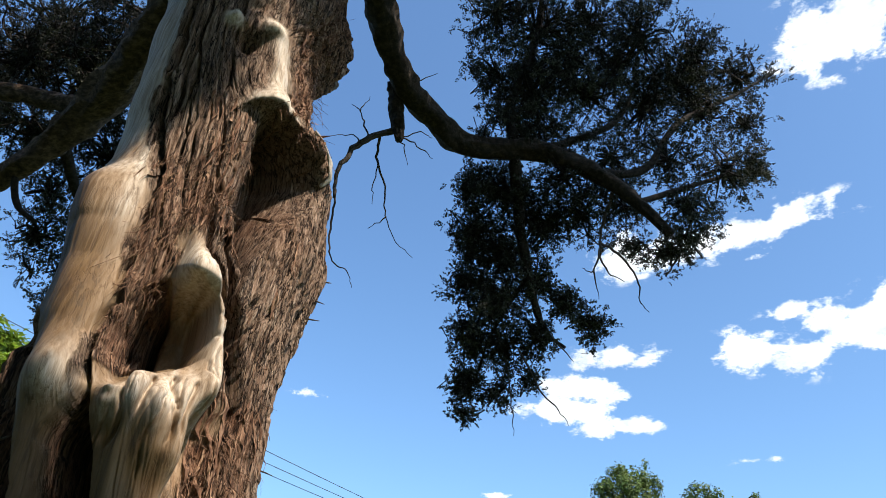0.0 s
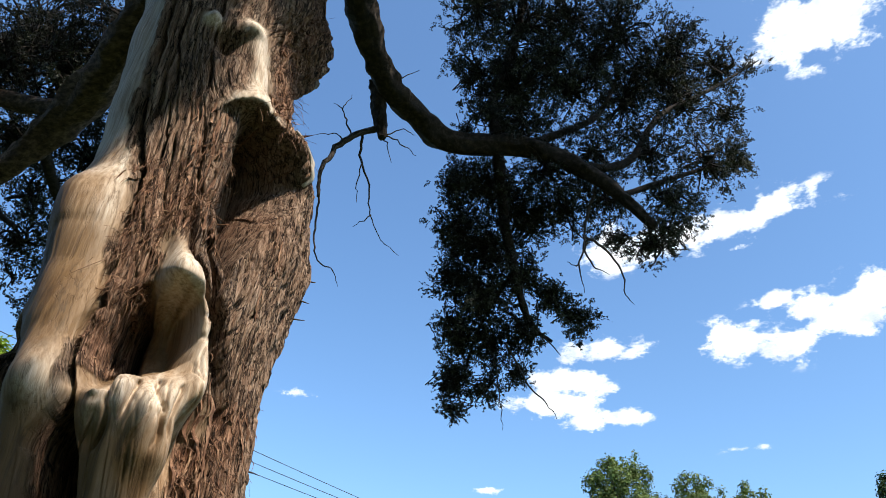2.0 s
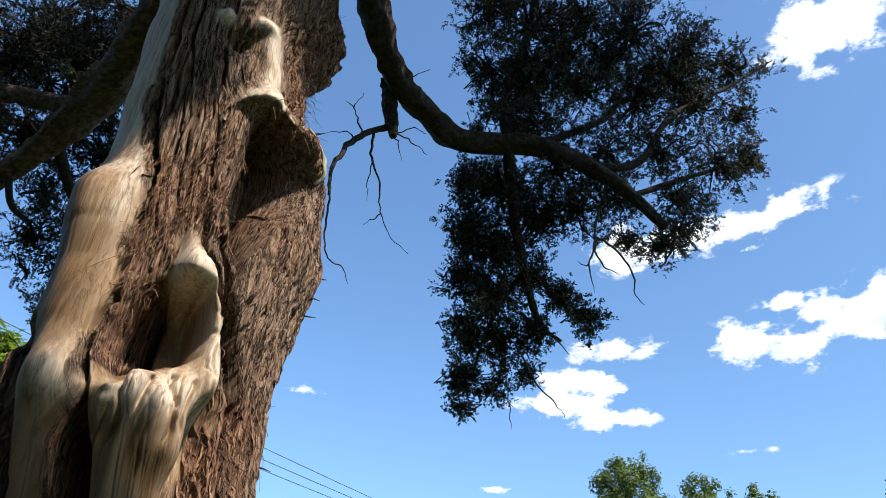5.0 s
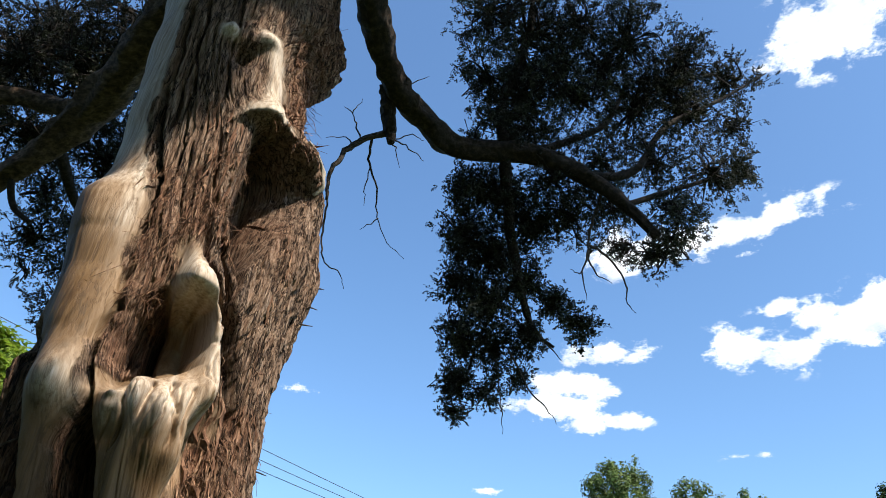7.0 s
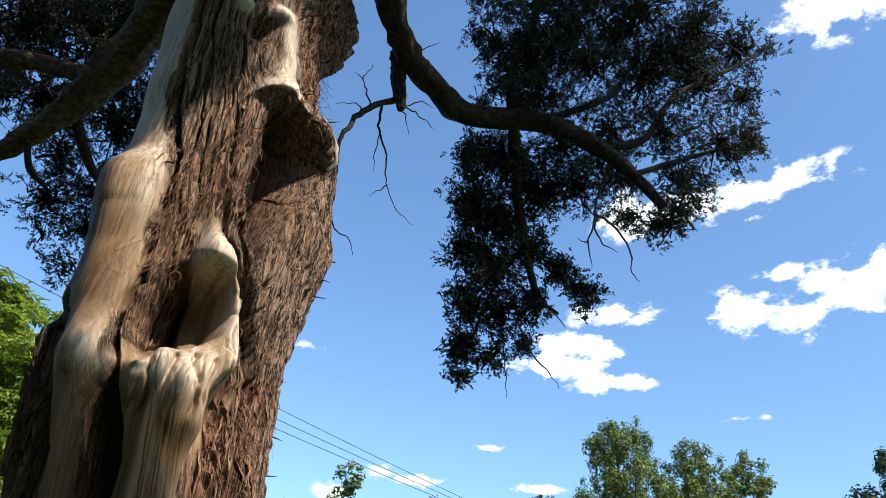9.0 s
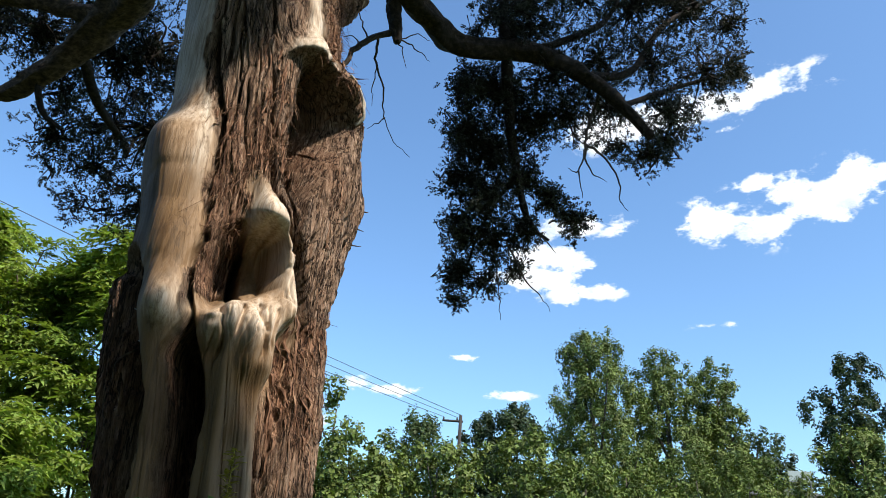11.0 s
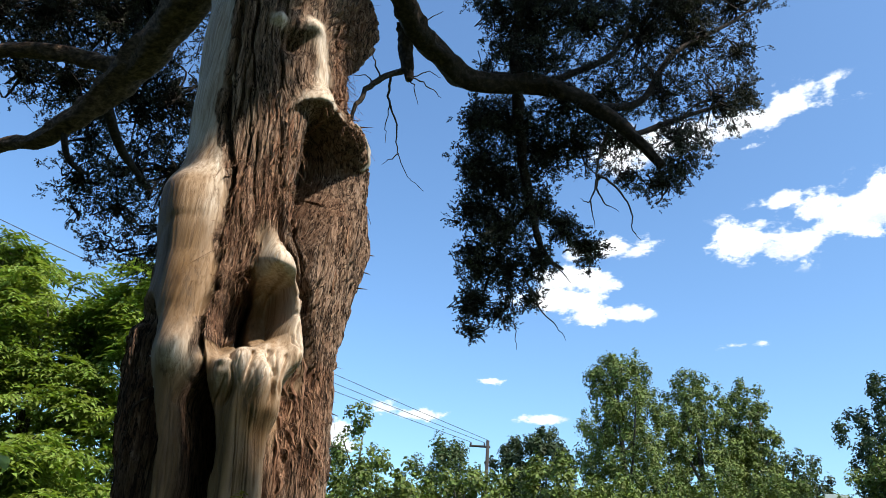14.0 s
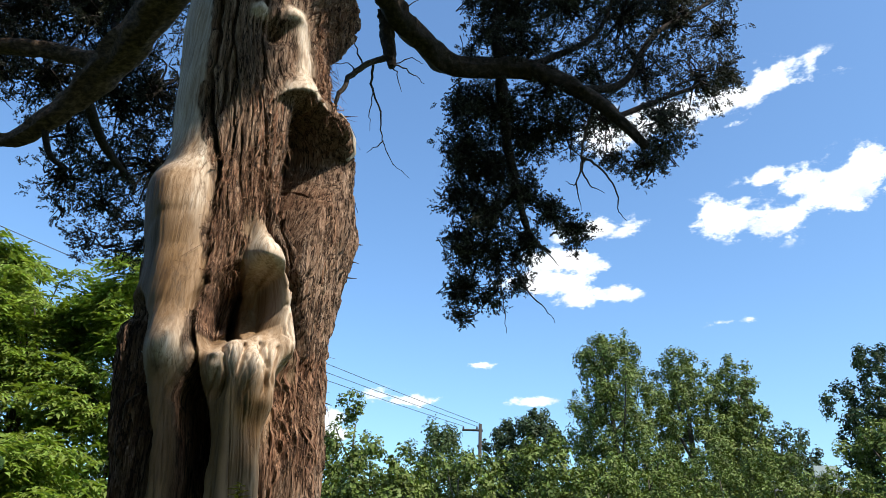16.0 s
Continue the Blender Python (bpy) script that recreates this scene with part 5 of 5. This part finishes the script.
dead_twig("dead_branch", [(-0.69, 4.5, 5.60), (-0.87, 4.47, 5.49), (-1.0, 4.45, 5.31), (-1.07, 4.43, 5.09), (-1.05, 4.4, 4.83)], 0.030, 0.012, 1, "bare crooked dead branch")
for i, (pts, r) in enumerate([
        ([(-1.06, 4.42, 4.95), (-1.04, 4.42, 4.69), (-1.03, 4.44, 4.41), (-0.98, 4.46, 4.30), (-0.88, 4.48, 4.25), (-0.84, 4.50, 4.13)], 0.010),
        ([(-0.80, 4.49, 5.54), (-0.81, 4.61, 5.37), (-0.75, 4.72, 5.26), (-0.73, 4.83, 5.04), (-0.66, 4.94, 4.87), (-0.49, 5.05, 4.75)], 0.011),
        ([(-0.71, 4.82, 4.98), (-0.85, 4.85, 4.88)], 0.006), ([(-0.80, 4.60, 5.36), (-0.82, 4.62, 5.13), (-0.81, 4.65, 4.97)], 0.006),
        ([(-0.88, 4.47, 5.49), (-0.98, 4.5, 5.78), (-1.07, 4.5, 5.87)], 0.008), ([(-0.99, 4.5, 5.79), (-0.93, 4.5, 5.97)], 0.005),
        ([(-0.94, 4.46, 5.42), (-1.01, 4.5, 5.54), (-1.17, 4.5, 5.52)], 0.007), ([(-0.65, 4.5, 5.55), (-0.49, 4.55, 5.49), (-0.37, 4.6, 5.41)], 0.008),
        ([(-0.64, 4.5, 5.52), (-0.60, 4.5, 5.42), (-0.55, 4.5, 5.25)], 0.007), ([(-0.64, 4.5, 5.53), (-0.48, 4.5, 5.59), (-0.38, 4.5, 5.54)], 0.006),
        ([(-0.60, 4.36, 5.98), (-0.39, 4.5, 6.27)], 0.008)]):
    dead_twig("dead_twig", pts, r, seed=10 + i)
for i, (pts, r) in enumerate([
        ([(1.15, 5.02, 5.55), (1.05, 5.1, 5.22), (1.01, 5.1, 4.97), (1.06, 5.1, 4.75), (1.19, 5.1, 4.66)], 0.018),
        ([(1.02, 5.1, 5.02), (1.18, 5.1, 4.89), (1.30, 5.1, 4.66), (1.30, 5.1, 4.49), (1.36, 5.1, 4.40)], 0.012),
        ([(1.01, 5.1, 4.97), (0.95, 5.1, 4.75), (0.86, 5.1, 4.77)], 0.010), ([(0.95, 5.1, 4.76), (0.98, 5.1, 4.49)], 0.008),
        ([(0.44, 5.45, 5.05), (0.57, 5.63, 4.61), (0.72, 5.67, 4.39), (0.86, 5.7, 4.23)], 0.026),
        ([(0.40, 5.65, 4.30), (0.58, 5.7, 3.97), (0.71, 5.7, 3.83), (0.80, 5.7, 3.68)], 0.010), ([(0.30, 5.75, 4.3), (0.36, 5.8, 3.85), (0.38, 5.8, 3.61)], 0.008)]):
    dead_twig("bare_twig", pts, r, seed=40 + i)
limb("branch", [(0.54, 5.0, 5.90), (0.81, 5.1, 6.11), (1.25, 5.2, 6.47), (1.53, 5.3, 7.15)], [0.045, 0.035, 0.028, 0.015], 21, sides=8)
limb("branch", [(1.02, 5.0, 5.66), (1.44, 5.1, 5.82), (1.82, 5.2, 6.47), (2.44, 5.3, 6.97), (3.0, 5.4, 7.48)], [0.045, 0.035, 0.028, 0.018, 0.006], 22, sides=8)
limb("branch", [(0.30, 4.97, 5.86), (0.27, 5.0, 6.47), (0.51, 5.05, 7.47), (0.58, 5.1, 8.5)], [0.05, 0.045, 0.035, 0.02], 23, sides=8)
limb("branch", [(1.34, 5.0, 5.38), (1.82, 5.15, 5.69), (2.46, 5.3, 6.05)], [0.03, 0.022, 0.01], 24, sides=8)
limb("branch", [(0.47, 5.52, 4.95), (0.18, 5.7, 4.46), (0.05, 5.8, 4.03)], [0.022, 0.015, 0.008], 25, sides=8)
limb("branch", [(-2.2, 3.2, 4.52), (-2.45, 3.6, 4.9), (-2.7, 3.9, 5.4), (-2.9, 4.1, 6.2)], [0.05, 0.04, 0.03, 0.02], 26, sides=8)
limb("branch", [(-2.5, 3.38, 4.40), (-2.5, 3.8, 4.25), (-2.45, 4.2, 4.2)], [0.04, 0.03, 0.015], 27, sides=8)


# ---- peeling bark ----
def bark_strip(a, z, length, width, lift, seed):
    """A ribbon of loose bark that follows the trunk and curls away at an end."""
    rng = np.random.default_rng(seed)
    n = 9
    t = np.linspace(0, 1, n)
    zs = z - length * t
    aa = a + 0.07 * length * rng.normal() * t + 0.004 * np.sin(t * rng.uniform(2, 6) + rng.uniform(0, 6))
    th = theta_at(aa, zs)
    rise = 0.003 + lift * (np.abs(t - rng.uniform(0.1, 0.5)) ** 2.0) * 2.2
    p, nrm = trunk_point(th, zs)
    p = p + nrm * rise[:, None]
    p[:, 2] += rise * rng.uniform(-0.2, 0.5)
    p = p + np.outer(np.sin(t * 5 + rng.uniform(0, 6)) * 0.0015, TS)
    side = np.cross(nrm, np.gradient(p, axis=0))
    side /= np.linalg.norm(side, axis=1)[:, None] + 1e-9
    twist = rng.normal() * 0.9 * t
    side = side * np.cos(twist)[:, None] + nrm * np.sin(twist)[:, None]
    w = width * np.clip(np.minimum(t * 6 + 0.3, (1 - t) * 3 + 0.08), 0, 1) * np.clip(1 + 0.5 * rng.normal(size=n), 0.2, 2.0)
    q = np.concatenate([p - side * w[:, None] / 2, p + nrm * width * 0.22, p + side * w[:, None] / 2])
    f = []
    for i in range(n - 1):
        f += [(i, i + 1, n + i + 1, n + i), (n + i, n + i + 1, 2 * n + i + 1, 2 * n + i)]
    return under_cedar(mesh_object("bark_strip", q, f, M_STRIP, None, smooth=True))


def peel():
    rng = np.random.default_rng(77)
    spots = []
    for _ in range(52):
        z = rng.uniform(2.62, 3.14)
        l, r = crack_left(z) + 0.01, max(float(crack_right(z)) - 0.02, -0.02)
        if rng.uniform() < 0.45:
            r = l + 0.03
        else:
            z = rng.uniform(2.84, 3.14)
            l = max(l, r - 0.10)
        at = rng.uniform(l, r)
        spots.append((at, z, min(rng.uniform(0.06, 0.26), z - (2.76 if at > -0.12 else 2.40)), rng.uniform(0.002, 0.006), rng.uniform(0.001, 0.012)))
    for _ in range(60):
        z = rng.uniform(1.9, 2.36)
        spots.append((rng.uniform(float(crack_low(z)) + 0.03, 0.30), z, rng.uniform(0.05, 0.2), rng.uniform(0.003, 0.011), rng.uniform(0.003, 0.022)))
    for _ in range(95):
        z = rng.uniform(3.38, 4.15)
        spots.append((rng.uniform(0.155, 0.31), z, rng.uniform(0.05, 0.22), rng.uniform(0.003, 0.011), rng.uniform(0.004, 0.04)))
    for _ in range(40):
        z = rng.uniform(2.80, 3.40)
        spots.append((rng.uniform(-0.06, 0.06) + 0.12 * (3.15 - z), z, rng.uniform(0.05, 0.16), rng.uniform(0.003, 0.010), rng.uniform(0.006, 0.03)))
    for _ in range(35):
        z = rng.uniform(1.7, 3.2)
        spots.append((rng.uniform(0.24, 0.36), z, rng.uniform(0.05, 0.16), rng.uniform(0.002, 0.006), rng.uniform(0.002, 0.008)))
    for k, sp in enumerate(spots):
        bark_strip(*sp, 500 + k)
    # fine loose fibres: hanging shreds over wide stretches, and curly tufts where the bark tears
    tufts = [(-0.085, 2.56, 0.055, 0.014, 110, 0.8, 0.05), (-0.155, 2.44, 0.018, 0.085, 150, 0.5, 0.05), (0.005, 2.90, 0.040, 0.060, 170, 0.8, 0.06),
             (0.115, 2.80, 0.018, 0.030, 80, 1.0, 0.045), (0.165, 2.24, 0.035, 0.035, 150, 1.0, 0.05), (0.200, 2.10, 0.050, 0.090, 230, 0.6, 0.06),
             (0.225, 3.72, 0.040, 0.200, 260, 0.6, 0.07), (0.010, 3.14, 0.040, 0.040, 90, 0.7, 0.05), (-0.16, 2.72, 0.015, 0.130, 120, 0.3, 0.09),
             (-0.03, 2.74, 0.020, 0.080, 110, 0.5, 0.06), (0.20, 3.36, 0.05, 0.05, 80, 0.7, 0.05), (0.24, 2.0, 0.06, 0.20, 160, 0.35, 0.07)]
    sets = []
    for a0, z0, ra, rz, n, curl, ln in tufts:
        sets.append((a0 + rng.normal(size=n) * ra, z0 + rng.normal(size=n) * rz, np.full(n, curl), np.full(n, ln)))
    n = 500
    zz = rng.uniform(2.6, 3.1, n)
    sets.append((crack_left(zz) + rng.uniform(0, 1, n) * (0.02 - crack_left(zz)) * smoothstep(2.6, 2.85, zz), zz, np.full(n, 0.2), np.full(n, 0.07)))
    aa, zz, curls, lens = (np.concatenate(c) for c in zip(*sets))
    keep = surface_masks(aa, zz, theta_at(aa, zz))[0] < 0.4
    aa, zz, curls, lens = aa[keep], zz[keep], curls[keep], lens[keep]
    ps, nms = trunk_point(theta_at(aa, zz), zz)
    items = []
    for p, nm, curl, ln in zip(ps, nms, curls, lens):
        ln = ln * rng.uniform(0.4, 1.4)
        d = TS * rng.normal() * (0.14 + 0.7 * curl) + np.array([0, 0, -1.0 + 0.9 * curl * rng.normal()])
        q = [p - nm * 0.002, p + d * ln * 0.35 + nm * rng.uniform(0.003, 0.010 + 0.016 * curl)]
        q.append(q[1] + (d * 0.4 + rng.normal(size=3) * 0.5 * curl) * ln + nm * rng.uniform(-0.004, 0.012))
        items.append((spline(q, 2), [rng.uniform(0.0008, 0.0020), 0.0005]))
    under_cedar(tubes("bark_fibre", items, M_STRIP, None, 3, "loose red-brown bark fibres", "stuff"))
    # spiky splinters on the bark's edge
    for a, z, ln in ((0.415, 2.84, 0.02), (0.40, 2.76, 0.04), (0.385, 2.68, 0.045), (0.345, 2.18, 0.05), (0.338, 2.05, 0.06), (0.345, 1.9, 0.03), (0.30, 3.6, 0.03)):
        p, nm = trunk_point(theta_at(np.array([a]), np.array([z])), z)
        tip = p[0] + (TS * 0.9 + np.array([0, 0, 0.3 * math.sin(z * 40)])) * ln
        under_cedar(tube("splinter", [p[0] - TS * 0.02, (p[0] + tip) / 2, tip], [0.004, 0.001], M_TWIG, None, 5))


peel()

# pale curled rim of the broken limb
pts = []
for a, z, l in ((0.24, 3.36, 0.012), (0.285, 3.335, 0.014), (0.325, 3.29, 0.016), (0.35, 3.235, 0.016), (0.352, 3.20, 0.010)):
    p, nm = trunk_point(theta_at(np.array([a]), np.array([z])), z)
    pts.append(p[0] + nm[0] * l)
under_cedar(tube("broken_rim", spline(pts, 5), [0.003, 0.007, 0.010, 0.004], M_PALE, None, 8, 0.9, 4, "pale broken edge of an old limb scar"))

# a pale dead stem that leans on the dark bark below the nails
pts = []
for a, z, l in ((-0.300, 2.145, 0.012), (-0.318, 2.08, 0.012), (-0.324, 2.01, 0.014), (-0.320, 1.95, 0.014), (-0.310, 1.88, 0.010)):
    p, nm = trunk_point(theta_at(np.array([a]), np.array([z])), z)
    pts.append(p[0] + nm[0] * l)
under_cedar(tube("dead_stem", spline(pts, 5), [0.004, 0.003, 0.0035, 0.0015], M_SHAGGY, None, 6, 0.3, 9, "thin pale dead stem against dark bark"))

# two old nails beside the lobe
for a, z in ((-0.325, 2.25), (-0.30, 2.148)):
    base, nm = trunk_point(theta_at(np.array([a]), np.array([z])), z)
    ob = tube("nail", [base[0] + TS * 0.01, base[0] - TS * 0.055 + TN * 0.012 + np.array([0, 0, 0.004])], [0.0019, 0.0019], M_STEEL, None, 6)
    tagged(ob, "bent old nail sticking out of the trunk", "nail", "nails in the trunk")


# ---- plants at the foot ----
M_VINE = leaf_material("vine_leaf", (0.09, 0.16, 0.04), (0.13, 0.22, 0.06), (0.18, 0.28, 0.08), 4.0, 0.35, 0.2, 0.4)
M_SPRIG = leaf_material("yellow_sprig", (0.20, 0.18, 0.03), (0.30, 0.26, 0.05), (0.38, 0.33, 0.08), 6.0, 0.3, 0.2)


def leaf_part(parent, place, direction, size, mat, seed, width=0.62):
    rng = np.random.default_rng(seed)
    n = 7
    t = np.linspace(0, 1, n)
    w = width * np.sin(np.pi * t ** 0.75) * 0.5 * (1 - 0.15 * t)
    rows = []
    for s in (-1, -0.5, 0, 0.5, 1):
        rows.append(np.stack([t, s * w, 0.10 * np.abs(s) * w * 3 - 0.22 * t * t + 0.02 * rng.normal(size=n)], 1))
    v = np.concatenate(rows) * size
    d = np.array(direction, float)
    d /= np.linalg.norm(d)
    u = np.cross([0, 0, 1], d)
    u /= np.linalg.norm(u)
    m = np.stack([d, u, np.cross(d, u)], 1)
    f = [(r * n + i, r * n + i + 1, (r + 1) * n + i + 1, (r + 1) * n + i) for r in range(4) for i in range(n - 1)]
    return mesh_object("leaf", v @ m.T + np.array(place), f, mat, parent, smooth=True)


def climbing_vine():
    rng = np.random.default_rng(90)
    ob = empty_thing("vine", (-0.71, 1.60, -0.035), "climbing vine with soft green leaves at the trunk", "vine")
    for k in range(3):
        top = np.array([rng.uniform(-0.15, 0.15), rng.uniform(-0.05, 0.02), rng.uniform(1.62, 1.72)])
        tube("stem", spline([(rng.normal() * 0.05, 0, 0.02), (rng.normal() * 0.06, 0.0, 0.8), top * np.array([0.6, 1, 0.8]), top], 5), [0.006, 0.003], M_TWIG, ob, 6)
    for k in range(60):
        h = 1.72 - abs(rng.normal()) * 0.28
        p = (rng.uniform(-0.26, 0.16), rng.uniform(-0.08, 0.05), h - 0.03)
        leaf_part(ob, p, (rng.normal(), -0.8 + 0.6 * rng.normal(), 0.15 + 0.35 * rng.normal()), rng.uniform(0.055, 0.10), M_VINE, 900 + k)
    sp = empty_thing("flower_sprig", (-0.72, 1.70, 0), "thin sprig with yellow-green flowers beside the trunk", "plant")
    tube("stem", spline([(0, 0, 0.0), (-0.01, -0.02, 0.9), (0.0, -0.01, 1.82)], 6), [0.004, 0.0015], M_SPRIG, sp, 5)
    for k in range(70):
        z = 1.82 - 0.16 * rng.uniform() ** 0.7
        leaf_part(sp, (rng.normal() * 0.006, -0.015 + rng.normal() * 0.006, z), (rng.normal(), rng.normal(), 0.4), rng.uniform(0.018, 0.036), M_SPRIG, 960 + k, 0.45)


climbing_vine()


def sapling():
    """A young plant with a few large pale leaves, close to the path."""
    ob = empty_thing("sapling", (-1.70, 2.05, 0), "young sapling with a few large drooping leaves", "plant")
    tube("stem", spline([(0, 0, 0), (0.02, 0, 1.0), (0.0, -0.02, 1.92)], 6), [0.009, 0.004], M_TWIG, ob, 6)
    for k, (p, d, s) in enumerate([((0, -0.02, 1.93), (0.8, -0.5, -0.15), 0.15), ((0, -0.02, 1.80), (0.9, -0.3, -0.35), 0.16), ((0, 0, 1.88), (-0.6, -0.4, 0.0), 0.14), ((0, 0, 1.70), (-0.5, 0.4, -0.2), 0.15), ((0, 0, 1.62), (0.5, 0.5, -0.2), 0.14)]):
        leaf_part(ob, p, d, s, M_VINE, 990 + k, 0.55)


sapling()

# ---- a house among the far trees ----
M_SIDING = simple_material("pale_siding", [(0.3, (0.25, 0.30, 0.30)), (0.7, (0.34, 0.40, 0.40))], 3, (1, 1, 8), 0.7)
M_SIDING_DARK = simple_material("grey_siding", [(0.3, (0.10, 0.11, 0.11)), (0.7, (0.16, 0.17, 0.17))], 3, (1, 1, 8), 0.75)
M_ROOF = simple_material("dark_shingles", [(0.3, (0.05, 0.05, 0.052)), (0.7, (0.10, 0.098, 0.095))], 12, rough=0.9)
M_PANE, _nt, _b = material("window_glass")
_b.inputs["Base Color"].default_value, _b.inputs["Roughness"].default_value = (0.02, 0.025, 0.03, 1), 0.05
M_TRIM = simple_material("white_trim", [(0.3, (0.68, 0.69, 0.69)), (0.7, (0.78, 0.78, 0.77))], 5, rough=0.6)


def box_part(name, lo, hi, mat, parent, bevel=0.01):
    bm = bmesh.new()
    bmesh.ops.create_cube(bm, size=1.0)
    size = [h - l for l, h in zip(lo, hi)]
    for vert in bm.verts:
        vert.co = Vector([(l + h) / 2 + c * s for l, h, c, s in zip(lo, hi, vert.co, size)])
    bmesh.ops.bevel(bm, geom=bm.edges[:], offset=min(bevel, min(size) * 0.3), segments=1, affect="EDGES")
    me = bpy.data.meshes.new(name)
    bm.to_mesh(me)
    bm.free()
    me.materials.append(mat)
    ob = new(name, me)
    ob.parent = parent
    return ob


def far_house():
    ob = empty_thing("house", (28.9, 59.4, 0), "grey-sided house half hidden by trees", "house")
    box_part("wall", (-3.5, 0, 0), (3.5, 7, 8.6), M_SIDING_DARK, ob)
    v = [(-3.8, -0.4, 8.55), (3.8, -0.4, 8.55), (3.8, 7.4, 8.55), (-3.8, 7.4, 8.55), (-1.5, 3.0, 9.5), (1.5, 3.0, 9.5)]
    mesh_object("roof", v, [(3, 2, 1, 0), (0, 1, 5, 4), (1, 2, 5), (2, 3, 4, 5), (3, 0, 4)], M_ROOF, ob)
    balcony = box_part("balcony", (-1.5, -1.6, 9.55), (0.3, -1.5, 10.3), M_SIDING, ob)
    box_part("deck", (-1.5, -1.6, 9.4), (0.3, 0, 9.55), M_SIDING_DARK, balcony)
    for x in (-1.4, -0.6, 0.2):
        box_part("porch_post", (x - 0.06, -1.58, 0), (x + 0.06, -1.46, 9.4), M_SIDING_DARK, ob)
    for x, z in ((-2.2, 6.9), (-0.9, 6.9), (0.3, 6.9), (1.9, 6.9), (-0.9, 4.0), (0.9, 4.0)):
        w = box_part("window", (x - 0.45, -0.06, z), (x + 0.45, 0.02, z + 1.4), M_TRIM, ob)
        box_part("pane", (x - 0.37, -0.075, z + 0.08), (x + 0.37, -0.05, z + 0.66), M_PANE, w, 0.003)
        box_part("pane", (x - 0.37, -0.075, z + 0.74), (x + 0.37, -0.05, z + 1.32), M_PANE, w, 0.003)


far_house()

# ---- unseen trees added around and behind the viewer to cut the sky's light ----
for i, (x, y, h, r) in enumerate([(-6.5, -5.5, 8.5, 2.8), (-1.5, -8.5, 9.5, 3.2), (4.0, -8.0, 8.0, 3.0), (-10.5, 0.0, 9.0, 3.2), (-11.0, 6.0, 8.0, 2.8), (9.0, -5.0, 6.5, 2.8), (1.5, -12.0, 10.0, 3.5)]):
    tree("unseen_tree", (x, y), [(h * 0.1, r * 0.8), (h * 0.4, r), (h * 0.75, r * 0.7), (h, r * 0.2)], 4500, 0.36, M_LEAF_DARK, 140 + i, "dark green leafy tree added out of view to block sky", "yard trees", tufts=60, tuft=0.8, trunk_r=0.16)
